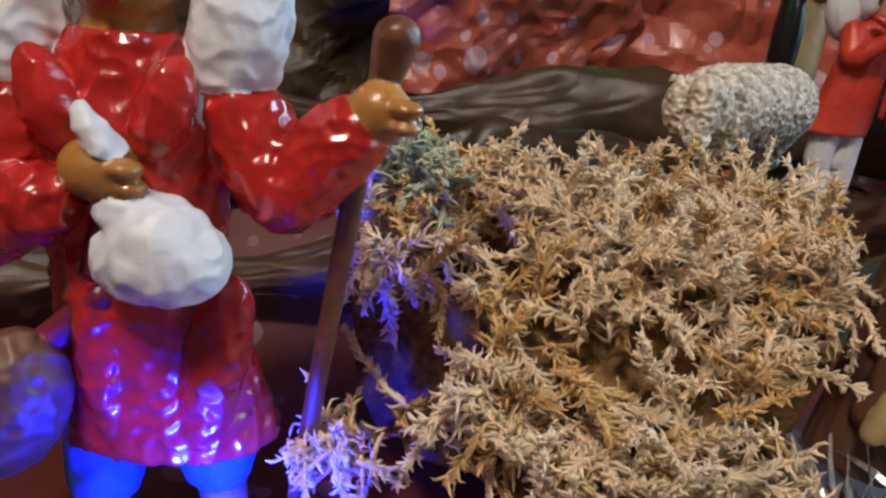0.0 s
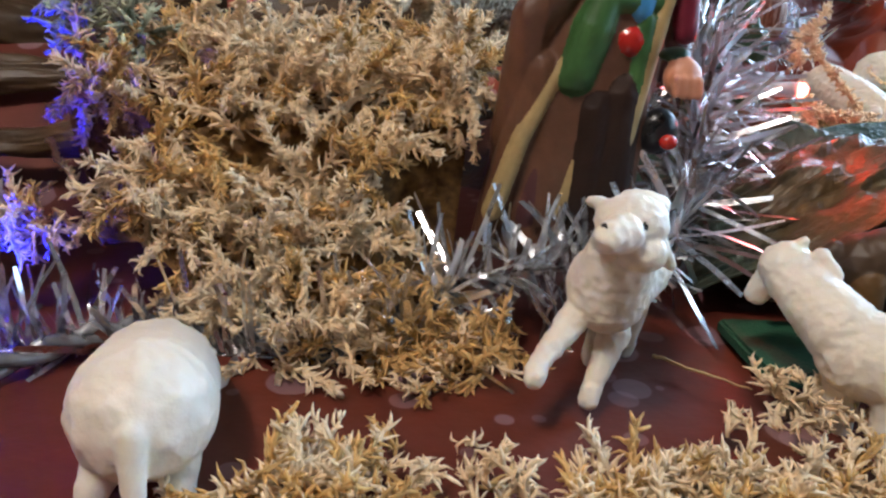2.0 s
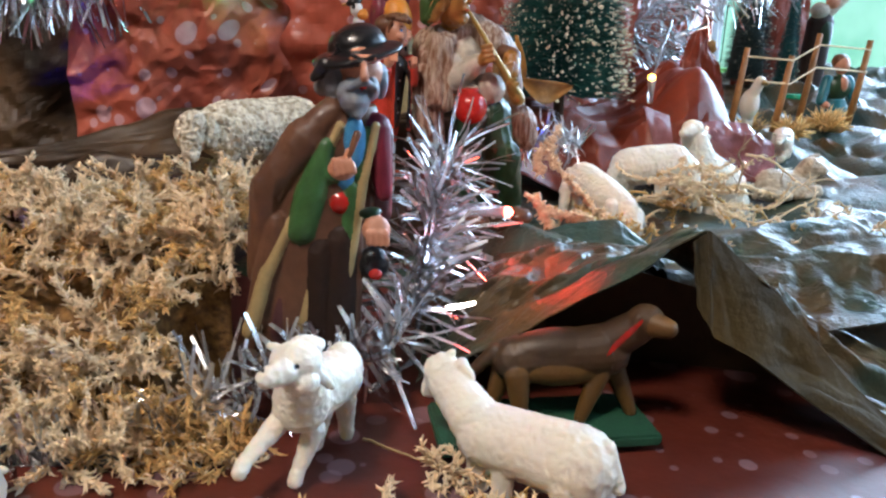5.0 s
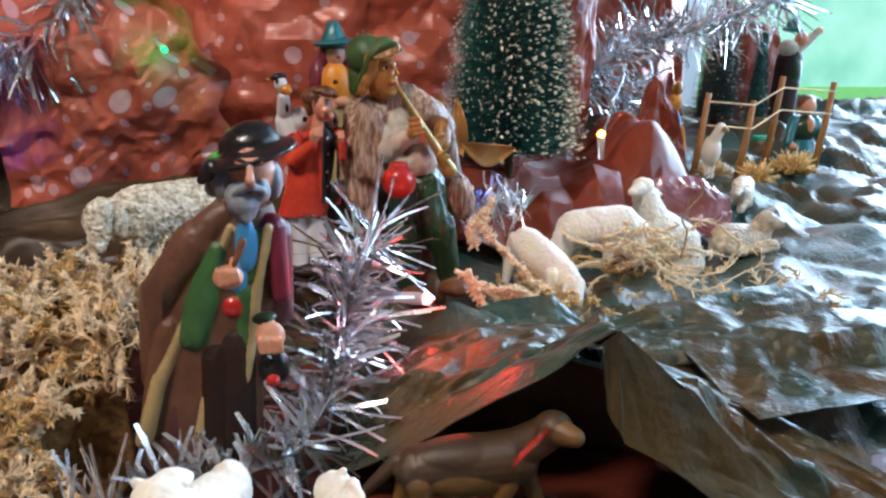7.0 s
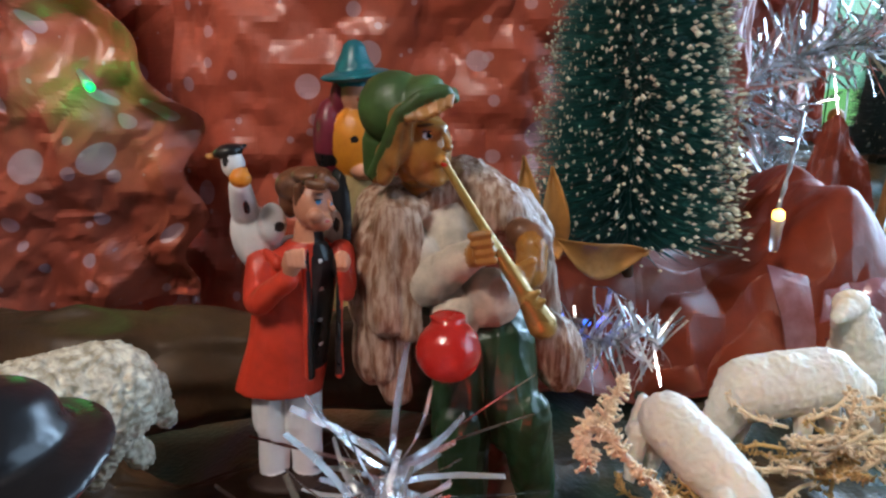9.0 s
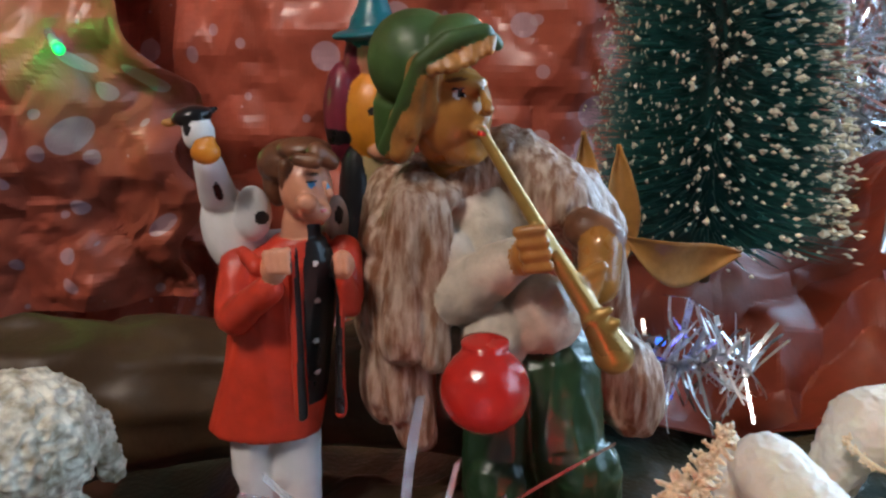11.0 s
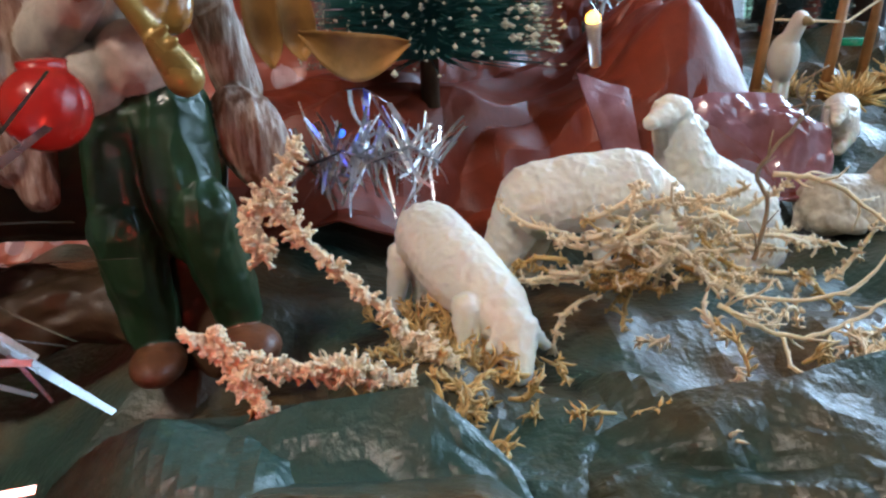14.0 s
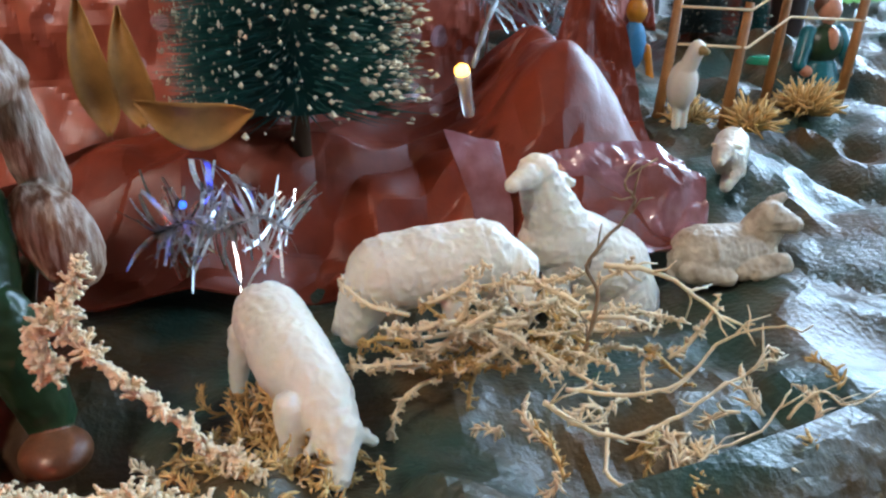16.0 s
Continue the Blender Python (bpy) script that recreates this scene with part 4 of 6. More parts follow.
def boy():
    f = [
        Lo([(.0996, .1813, .3130, .0133, .0088), (.1158, .1848, .3130, .0122, .0083), (.1323, .1877, .3130, .0116, .0078), (.1415, .1899, .3130, .0107, .0069), (.1464, .1917, .3130, .0059, .0049)], COATRED),
        C((.1780, .3120, .1391), (.1773, .3070, .1298), .0047, .0044, COATRED),
        C((.1778, .3050, .1300), (.1874, .2980, .1390), .0039, .0030, COATRED),
        C((.1807, .3040, .1453), (.1846, .3000, .1429), .0012, .0018, COATRED),
        C((.2028, .3060, .1322), (.2021, .3030, .1394), .0024, .0021, COATRED),
        C((.2013, .3110, .1434), (.2030, .3070, .1345), .0037, .0029, COATRED),
        Lo([(.1078, .1966, .2990, .0048, .0145), (.1274, .1968, .2990, .0047, .0140), (.1433, .1965, .2990, .0041, .0136), (.1498, .1955, .2990, .0027, .0135)], BLACK, True),
        C((.1921, .3005, .1464), (.1922, .3005, .1090), .0010, .0015, COATRED),
        C((.2010, .3035, .1357), (.2003, .3045, .1075), .0009, .0013, COATRED),
        E((.1955, .2985, .1416), (.0008, .0148, .0008), WHITE, paint=True),
        E((.1956, .2985, .1331), (.0008, .0150, .0008), WHITE, paint=True),
        E((.1949, .2985, .1235), (.0008, .0153, .0008), WHITE, paint=True),
        E((.1949, .2985, .1157), (.0008, .0155, .0008), WHITE, paint=True),
        E((.1889, .2970, .1441), (.0029, .0025, .0040), SKIN, (0, 14, 0)),
        C((.1880, .2935, .1477), (.1886, .2925, .1444), .0009, .0008, SKIN),
        C((.1894, .2935, .1480), (.1899, .2925, .1444), .0009, .0008, SKIN),
        C((.1908, .2935, .1482), (.1912, .2925, .1444), .0009, .0008, SKIN),
        C((.1922, .2935, .1484), (.1925, .2925, .1444), .0009, .0008, SKIN),
        E((.2020, .3020, .1430), (.0026, .0023, .0032), SKIN),
        C((.2014, .2990, .1457), (.2014, .2980, .1427), .0009, .0008, SKIN),
        C((.2032, .2990, .1457), (.2032, .2980, .1427), .0009, .0008, SKIN),
        C((.1788, .3130, .1014), (.1780, .3130, .0878), .0058, .0054, WHITE),
        C((.1878, .3130, .1014), (.1866, .3130, .0878), .0056, .0051, WHITE),
        C((.1795, .313, .098), (.1785, .313, .072), .0052, .0046, WHITE),
        C((.1890, .313, .098), (.1890, .313, .072), .0052, .0046, WHITE),
        E((.183, .311, .0690), (.013, .009, .003), DKBROWN),
        C((.1919, .3130, .1504), (.1917, .3130, .1453), .0042, .0047, SKIN),
        E((.1937, .3100, .1578), (.0057, .0059, .0071), SKIN),
        E((.1961, .3060, .1536), (.0035, .0033, .0028), SKIN),
        C((.1987, .3030, .1601), (.2001, .3000, .1584), .0006, .0009, SKIN),
        E((.1950, .3025, .1562), (.0025, .0020, .0020), SKIN),
        E((.1989, .3005, .1557), (.0012, .0041, .0009), BLACK, paint=True),
        E((.1984, .3005, .1542), (.0011, .0041, .0007), REDP, paint=True),
        E((.1958, .3015, .1593), (.0009, .0064, .0006), BLUE, paint=True),
        E((.1958, .3015, .1600), (.0013, .0064, .0003), BLACK, paint=True),
        E((.1961, .3015, .1614), (.0017, .0070, .0003), HAIR, paint=True),
        E((.1997, .3010, .1600), (.0004, .0041, .0006), BLUE, paint=True),
        E((.1997, .3010, .1614), (.0008, .0046, .0003), HAIR, paint=True),
        E((.1903, .3160, .1620), (.0080, .0073, .0056), HAIR),
        E((.1865, .3160, .1579), (.0032, .0044, .0054), HAIR),
        E((.1935, .3110, .1659), (.0056, .0052, .0026), HAIR),
        C((.1969, .3040, .1663), (.2001, .3050, .1641), .0020, .0016, HAIR),
        C((.1903, .3060, .1633), (.1898, .3070, .1584), .0014, .0010, HAIR),
        C((.1936, .3020, .1651), (.1972, .3015, .1646), .0014, .0013, HAIR),
    ]
    return sculpt("boy_figurine", f, (0.183, 0.312, 0.066), "boy figurine in red coat and white trousers", "figurine", 0.0004, smoothing=2, wool_mats=(COATRED, WHITE, HAIR), folds=0.0004)


def goose():
    f = [
        E((.1753, .3180, .1459), (.0068, .0063, .0111), WHITE, (0, -14, 0)),
        E((.1816, .3120, .1516), (.0041, .0036, .0063), WHITE),
        C((.1734, .3150, .1549), (.1735, .3090, .1633), .0042, .0031, WHITE),
        E((.1724, .3080, .1694), (.0034, .0032, .0039), WHITE),
        E((.1711, .3090, .1729), (.0041, .0037, .0022), BLACK, (0, -10, 0)),
        E((.1753, .3020, .1664), (.0031, .0024, .0025), ORANGE),
        C((.1741, .3020, .1683), (.1766, .3020, .1689), .0010, .0010, ORANGE),
        E((.1661, .3090, .1715), (.0018, .0011, .0010), LEAFM),
        C((.1727, .3100, .1735), (.1753, .3120, .1742), .0012, .0006, BLACK),
        E((.1707, .3030, .1707), (.0010, .0086, .0015), BLACK, paint=True),
        E((.1765, .3030, .1707), (.0008, .0086, .0013), BLACK, paint=True),
        E((.1841, .3020, .1512), (.0016, .0148, .0017), BLACK, paint=True),
        E((.1751, .3040, .1566), (.0010, .0089, .0030), BLACK, paint=True),
        E((.1987, .3200, .1481), (.0028, .0038, .0061), WHITE),
        E((.1997, .3120, .1501), (.0011, .0095, .0024), BLACK, paint=True),
        C((.1795, .3200, .1434), (.1975, .3200, .1448), .0023, .0023, WHITE),
    ]
    return sculpt("goose_figurine", f, (0.178, 0.318, 0.14), "white goose with black spots on the boy's shoulders", "figurine", 0.0005)


def woman():
    f = [
        Lo([(.095, .203, .402, .014, .011), (.150, .203, .402, .0125, .0095), (.158, .202, .402, .010, .008)], TAN),
        E((.196, .400, .130), (.007, .010, .030), BLACK),
        E((.202, .398, .164), (.0105, .0090, .0150), ORANGE), E((.1915, .401, .165), (.0065, .0085, .0165), MAROON), E((.1905, .397, .158), (.0066, .006, .003), BLACK, paint=True),
        E((.2020, .3895, .1665), (.0015, .0025, .0015), BLACK, paint=True), E((.206, .392, .1540), (.0060, .0040, .0035), SKIN),
        E((.2025, .399, .1830), (.0065, .0065, .0080), SKIN), E((.1960, .401, .1810), (.0040, .0060, .0085), MAROON), E((.2085, .4015, .1800), (.003, .005, .007), MAROON),
        E((.2025, .399, .1905), (.0140, .0125, .0022), TEAL, (4, -6, 0)), C((.2020, .4, .191), (.2020, .4, .199), .0082, .0050, TEAL),
        E((.2045, .3925, .1815), (.0012, .002, .0010), REDP, paint=True),
    ]
    return sculpt("woman_figurine", f, (0.203, 0.402, 0.095), "woman figurine with teal hat and orange bodice", "figurine", 0.0006)


def red_man():
    f = [
        Lo([(.048, -.041, .156, .0215, .0140), (.060, -.042, .156, .0195, .0135), (.088, -.047, .156, .0155, .0125), (.118, -.047, .156, .0185, .0125), (.134, -.047, .157, .0095, .0095)], REDP),
        E((-.051, .1470, .072), (.0045, .0060, .026), REDP, (0, -6, 0)), E((-.031, .1470, .068), (.0060, .0060, .022), REDP, (0, 10, 0)),
        C((-.029, .156, .121), (-.0185, .151, .107), .0085, .0085, REDP), C((-.0185, .151, .107), (-.0085, .150, .119), .0085, .0072, REDP),
        E((-.0030, .1490, .1240), (.0058, .0055, .0062), OCHRE), E((.0015, .1445, .126), (.003, .003, .0016), OCHRE), E((.0015, .1445, .1225), (.003, .003, .0016), OCHRE),
        C((-.0010, .150, .138), (-.0025, .151, .130), .0042, .0030, HAIR), C((-.0025, .151, .130), (-.0045, .152, .118), .0030, .0024, HAIR), C((-.0055, .152, .118), (-.0165, .154, .020), .0022, .0018, HAIR),
        C((-.064, .156, .118), (-.074, .149, .096), .0095, .0100, REDP), C((-.074, .149, .096), (-.058, .142, .104), .0095, .0070, REDP),
        E((-.0475, .1400, .1110), (.0066, .0058, .0058), OCHRE, (0, 30, 0)), E((-.0425, .1370, .1125), (.0030, .0030, .0018), OCHRE), E((-.0420, .1375, .1090), (.0030, .0030, .0018), OCHRE), C((-.0460, .1385, .1150), (-.0490, .1390, .1210), .0030, .0020, WHITE),
        E((-.0375, .1390, .0955), (.0112, .0090, .0085), WHITE), C((-.0430, .1390, .1040), (-.0380, .1390, .0985), .0050, .0090, WHITE),
        C((-.045, .146, .117), (-.051, .144, .090), .0022, .0022, MAROON), E((-.0385, .1455, .1215), (.0045, .0045, .010), REDP, (0, 15, 0)), E((-.0570, .1455, .1215), (.0045, .0045, .010), REDP, (0, -15, 0)),
        E((-.0680, .1425, .0600), (.0110, .0095, .0170), BROWN, (0, 20, 0)), C((-.060, .146, .074), (-.050, .1440, .085), .0030, .0025, MAROON),
        C((-.0545, .156, .052), (-.0555, .156, .034), .0088, .0080, BLUE), C((-.0330, .156, .052), (-.0320, .156, .040), .0088, .0080, BLUE),
        C((-.0555, .156, .034), (-.0555, .155, .020), .0050, .0045, TAN), C((-.0320, .156, .040), (-.0290, .153, .024), .0055, .0045, TAN), E((-.0270, .1500, .0215), (.0070, .0065, .0040), TAN),
        E((-.042, .157, .0165), (.024, .014, .0035), DKGREEN),
        E((-.0470, .155, .1465), (.0098, .0105, .0130), OCHRE), C((-.047, .156, .138), (-.047, .157, .131), .0075, .0085, OCHRE),
        E((-.0285, .1560, .1340), (.0085, .0085, .0190), WHITE, (0, 10, 0)), E((-.0340, .1535, .1190), (.0045, .0055, .0085), WHITE, (0, 12, 0)),
        E((-.0660, .1560, .1330), (.0085, .0085, .0190), WHITE, (0, -10, 0)), E((-.0630, .1535, .1200), (.0055, .0055, .0085), WHITE, (0, -12, 0)),
        E((-.0470, .1600, .1560), (.0190, .0120, .0105), WHITE),
        E((-.0470, .1450, .1395), (.0030, .002, .0012), REDP, paint=True),
    ]
    return sculpt("red_robed_figurine", f, (-0.042, 0.156, 0.014), "white-haired figurine in glossy red robe with staff", "figurine", 0.0005, 0.0005, 210, (REDP, WHITE, BROWN), folds=0.0007)


shepherd()
piper()
boy()
goose()
woman()
red_man().scale = (1.04, 1.0, 0.955)


def sheep(name, chest, rump, eye, muzzle, feet, label, mat=None, r=0.0125, wool=0.0005, legr=0.0032, voxel=0.0006, eyes=True, extra=(), wool_scale=260):
    """A sheep figurine from its chest, rump, head, muzzle and four hooves."""
    mat = mat or WOOL
    chest, rump, eye, muzzle = (Vector(p) for p in (chest, rump, eye, muzzle))
    f = [C(chest, rump, r, r * 1.06, mat), E((chest + rump) / 2 + Vector((0, 0, -r * .12)), (r * 1.02, r * 1.02, r), mat)]
    f.append(C(chest + (eye - chest) * 0.1, eye + (chest - eye) * 0.12, r * 0.78, r * 0.50, mat))
    f.append(C(eye, muzzle, r * 0.50, r * 0.26, mat))
    d = (muzzle - eye).normalized()
    side = d.cross(Vector((0, 0, 1))).normalized()
    up = side.cross(d)
    for s in (-1, 1):
        a = eye - d * r * 0.25 + side * s * r * 0.40 + up * r * 0.15
        f.append(C(a, a + side * s * r * 0.42 - up * r * 0.12 - d * r * 0.12, r * 0.17, r * 0.10, mat))
        if eyes:
            f.append(E(eye + d * r * 0.32 + side * s * r * 0.44 + up * r * 0.12, r * 0.085, BLACK, (0, 0, 0), True))
    axis = (rump - chest).normalized()
    f.append(C(rump + axis * r * .95, rump + axis * r * 1.15 - Vector((0, 0, r * .9)), r * .22, r * .16, mat))
    for k, h in enumerate(feet):
        h = Vector(h)
        top = (chest if k < 2 else rump) - Vector((0, 0, r * 0.45))
        lat = axis.cross(Vector((0, 0, 1)))
        top = top + lat * (0.45 * r if (h - top).dot(lat) > 0 else -0.45 * r)
        f.append(C(top, h, legr * 1.7, legr * 0.85, mat))
        f.append(C(h, h + Vector((0, 0, 0.002)), legr * 0.95, legr * 0.9, mat))
    f += list(extra)
    lo = min(min(Vector(h).z for h in feet), chest.z - r) - 0.002 if feet else min(chest.z, rump.z) - r
    c = (chest + rump) / 2
    return sculpt(name, f, (c.x, c.y, lo), label, "sheep figurine", voxel, wool, wool_scale, (), 4, "sheep of the crib")


sculpt("sheep_figurine", [
    C((.1461, .1060, .0575), (.1454, .1110, .0459), .0077, .0093, WOOL),
    C((.1462, .1140, .0470), (.1565, .1260, .0480), .0098, .0090, WOOL),
    E((.1587, .1300, .0474), (.0074, .0088, .0105), WOOL),
    E((.1445, .0980, .0670), (.0076, .0067, .0059), WOOL),
    C((.1408, .0910, .0670), (.1365, .0870, .0669), .0040, .0028, WOOL),
    E((.1408, .0910, .0662), (.0042, .0031, .0025), WOOL),
    E((.1462, .0940, .0620), (.0052, .0041, .0038), WOOL),
    C((.1502, .0980, .0631), (.1549, .1000, .0573), .0022, .0011, WOOL),
    C((.1401, .1000, .0695), (.1371, .1030, .0701), .0018, .0012, WOOL),
    E((.1473, .1020, .0702), (.0060, .0051, .0024), WOOL),
    C((.1391, .1100, .0414), (.1283, .0980, .0340), .0037, .0021, WOOL),
    C((.1283, .0980, .0340), (.1271, .0945, .0328), .0023, .0024, WOOL),
    C((.1492, .1130, .0353), (.1438, .1070, .0238), .0038, .0021, WOOL),
    C((.1438, .1070, .0238), (.1428, .1055, .0212), .0023, .0024, WOOL),
    E((.1451, .0905, .0683), (.0008, .0037, .0008), BLACK, paint=True),
    E((.1358, .0880, .0695), (.0004, .0019, .0008), BLACK, paint=True),
    C((.1525, .1280, .0370), (.1495, .1310, .0190), .0039, .0023, WOOL),
    C((.1598, .1320, .0365), (.1605, .1370, .0190), .0039, .0024, WOOL)],
    (.146, .12, .016), "white plastic sheep looking up with black eyes", "sheep figurine", 0.0005, 0.00032, 330, (), 2, "sheep of the crib")
sculpt("sheep_figurine", [
    E((.1928, .1220, .0502), (.0066, .0059, .0062), WOOL),
    C((.1915, .1240, .0473), (.1889, .1260, .0412), .0042, .0030, WOOL),
    C((.1985, .1180, .0542), (.2013, .1140, .0511), .0022, .0013, WOOL),
    C((.1947, .1220, .0551), (.1960, .1220, .0571), .0019, .0010, WOOL),
    C((.1936, .1200, .0483), (.2012, .1070, .0399), .0066, .0086, WOOL),
    C((.2047, .1040, .0359), (.2189, .0940, .0349), .0103, .0112, WOOL),
    C((.2189, .0940, .0349), (.2302, .0840, .0353), .0112, .0121, WOOL),
    C((.2365, .0800, .0429), (.2406, .0780, .0298), .0027, .0021, WOOL),
    C((.2030, .1060, .0299), (.2029, .1030, .0143), .0047, .0031, WOOL),
    C((.2088, .0960, .0323), (.2087, .0940, .0156), .0045, .0029, WOOL),
    C((.2243, .0800, .0314), (.2248, .0780, .0127), .0052, .0031, WOOL),
    C((.2396, .0900, .0249), (.2430, .0900, .0050), .0052, .0030, WOOL)],
    (.215, .10, .014), "white plastic sheep on russet paper facing away", "sheep figurine", 0.0005, 0.00028, 300, (), 2, "sheep of the crib")
sheep("sheep_figurine", (.047, .098, .0285), (.0505, .078, .0330), (.044, .112, .0255), (.042, .121, .0200),
      [(.040, .098, .018), (.054, .096, .018), (.042, .072, .018), (.058, .072, .018)], "white plastic sheep seen from behind", r=.0130, wool=0.00015)
sculpt("sheep_figurine", [
    C((.3145, .3360, .0731), (.3215, .3180, .0674), .0105, .0108, WOOL),
    C((.3215, .3180, .0674), (.3287, .3040, .0626), .0108, .0085, WOOL),
    C((.3290, .3020, .0621), (.3321, .2960, .0581), .0079, .0063, WOOL),
    C((.3318, .2940, .0594), (.3310, .2860, .0520), .0062, .0034, WOOL),
    C((.3378, .2960, .0565), (.3409, .2980, .0526), .0020, .0012, WOOL),
    C((.3265, .2920, .0590), (.3243, .2900, .0574), .0017, .0011, WOOL),
    C((.3063, .3400, .0664), (.3030, .3380, .0486), .0044, .0021, WOOL),
    C((.3132, .3420, .0609), (.3122, .3440, .0460), .0045, .0023, WOOL),
    C((.3200, .3000, .0645), (.3204, .2940, .0378), .0040, .0019, WOOL),
    C((.3264, .3120, .0526), (.3246, .3120, .0263), .0040, .0021, WOOL),
    C((.3086, .3460, .0764), (.3051, .3480, .0625), .0020, .0017, WOOL)],
    (.318, .32, .038), "white plastic sheep grazing with lowered head", "sheep figurine", 0.0005, 0.00036, 280, (), 2, "sheep of the crib")
sculpt("sheep_figurine", [
    C((.3500, .3500, .0777), (.3812, .3520, .0808), .0124, .0120, WOOL),
    E((.3644, .3500, .0823), (.0169, .0107, .0098), WOOL),
    C((.3453, .3500, .0733), (.3397, .3480, .0590), .0092, .0047, WOOL),
    C((.3520, .3570, .0636), (.3496, .3570, .0513), .0056, .0034, WOOL),
    C((.3850, .3520, .0805), (.3930, .3500, .0761), .0091, .0073, WOOL),
    C((.3930, .3500, .0761), (.3939, .3460, .0688), .0066, .0044, WOOL),
    C((.3708, .3460, .0747), (.3716, .3450, .0573), .0046, .0025, WOOL),
    C((.3861, .3560, .0692), (.3895, .3550, .0536), .0049, .0027, WOOL),
    C((.3377, .3520, .0712), (.3341, .3500, .0596), .0021, .0016, WOOL)],
    (.36, .35, .056), "white plastic sheep grazing beside dry hay", "sheep figurine", 0.0005, 0.00036, 280, (), 2, "sheep of the crib")
sculpt("sheep_figurine", [
    E((.4097, .3860, .0981), (.0073, .0069, .0061), WOOL),
    C((.4053, .3810, .0978), (.3978, .3760, .0963), .0044, .0024, WOOL),
    C((.4176, .3880, .0952), (.4238, .3890, .0919), .0025, .0017, WOOL),
    C((.4112, .3870, .0937), (.4190, .3890, .0755), .0078, .0119, WOOL),
    C((.4196, .3900, .0705), (.4438, .3940, .0554), .0142, .0157, WOOL),
    C((.4452, .3940, .0528), (.4509, .3940, .0399), .0140, .0138, WOOL),
    C((.4185, .3860, .0652), (.4201, .3840, .0400), .0060, .0031, WOOL),
    C((.4313, .3920, .0548), (.4336, .3920, .0311), .0058, .0032, WOOL),
    C((.4448, .3880, .0407), (.4463, .3870, .0285), .0076, .0059, WOOL),
    C((.4603, .3960, .0407), (.4632, .3960, .0222), .0060, .0047, WOOL)],
    (.43, .39, .05), "white plastic sheep raising its head", "sheep figurine", 0.0005, 0.0005, 230, (), 4, "sheep of the crib")
sculpt("sheep_figurine", [
    C((.4834, .3980, .0550), (.5086, .4020, .0540), .0125, .0114, STRIPE),
    C((.5095, .4020, .0570), (.5135, .3980, .0686), .0095, .0074, STRIPE),
    C((.5120, .3960, .0701), (.5206, .3920, .0676), .0069, .0034, STRIPE),
    C((.5145, .4000, .0747), (.5193, .4000, .0768), .0028, .0019, STRIPE),
    C((.4771, .3900, .0518), (.4911, .3860, .0493), .0050, .0034, STRIPE),
    C((.4983, .3900, .0500), (.5153, .3880, .0538), .0041, .0034, STRIPE),
    C((.5169, .3880, .0517), (.5035, .3860, .0492), .0030, .0027, STRIPE),
    C((.4744, .4000, .0555), (.4721, .3980, .0464), .0023, .0019, STRIPE)],
    (.48, .396, .05), "lying striped sheep with folded legs", "sheep figurine", 0.0005, 0.0004, 300, (), 4, "sheep of the crib")
sheep("sheep_figurine", (.535, .470, .075), (.548, .490, .078), (.528, .462, .082), (.522, .455, .078), [(.532, .464, .063), (.54, .476, .063), (.546, .494, .063), (.552, .486, .063)], "small white sheep far back", r=.008, eyes=False)
ramx = [E((.0915, .2510, .1120), (.0042, .0052, .0080), RAMWOOL), E((.1030, .2480, .1130), (.0038, .0048, .0076), RAMWOOL), C((.0965, .2430, .1180), (.0950, .2400, .1040), .0050, .0034, RAMWOOL)]
sheep("ram_figurine", (.1075, .2600, .1120), (.1405, .2850, .1115), (.0990, .2515, .1150), (.0945, .2450, .1060),
      [(.1045, .2530, .094), (.1120, .2640, .094), (.1370, .2800, .090), (.1460, .2900, .090)], "aged ivory ram with curly carved wool", RAMWOOL, r=.0132, voxel=0.00042, wool=0.0010, eyes=False, extra=ramx, wool_scale=430)


def dog():
    f = [
        C((.222, .138, .046), (.256, .136, .049), .0085, .0100, DOGBROWN), E((.240, .136, .0440), (.021, .0090, .0080), DOGTAN), E((.240, .137, .0505), (.022, .0088, .0072), DOGBROWN),
        C((.258, .135, .053), (.266, .131, .0600), .0075, .0065, DOGBROWN), E((.2680, .130, .0625), (.0072, .0062, .0065), DOGBROWN), C((.2690, .128, .0625), (.2740, .1235, .0620), .0050, .0036, DOGTAN),
        E((.2640, .1265, .0615), (.0028, .0020, .0055), DOGBROWN),
        C((.254, .132, .044), (.2465, .130, .024), .0045, .0024, DOGTAN), C((.260, .138, .044), (.2680, .134, .024), .0045, .0024, DOGTAN),
        C((.222, .133, .043), (.2240, .130, .024), .0050, .0024, DOGTAN), C((.220, .142, .043), (.2150, .142, .024), .0050, .0024, DOGTAN),
        C((.215, .139, .049), (.2020, .142, .034), .0030, .0018, DOGBROWN), E((.2615, .133, .0570), (.0013, .0120, .0120), REDP, (0, 38, -25), True),
    ]
    sculpt("dog_figurine", f, (.24, .136, .0235), "dark brown and tan dog with red collar", "figurine", 0.0005)
    bm = box(bmesh.new(), (-.041, -.017, 0), (.041, .017, .0045), 0.001)
    ob = part("felt_base", bm, FELT, None, soft=False)
    ob.location = (.233, .134, .0185)
    tagged(ob, "dark green felt-covered slab under the dog", "base")


dog()


# ---- moss, tinsel, trees ----
RNG = random.Random(7)


def rnd(a=1.0):
    return Vector((RNG.uniform(-a, a), RNG.uniform(-a, a), RNG.uniform(-a, a)))


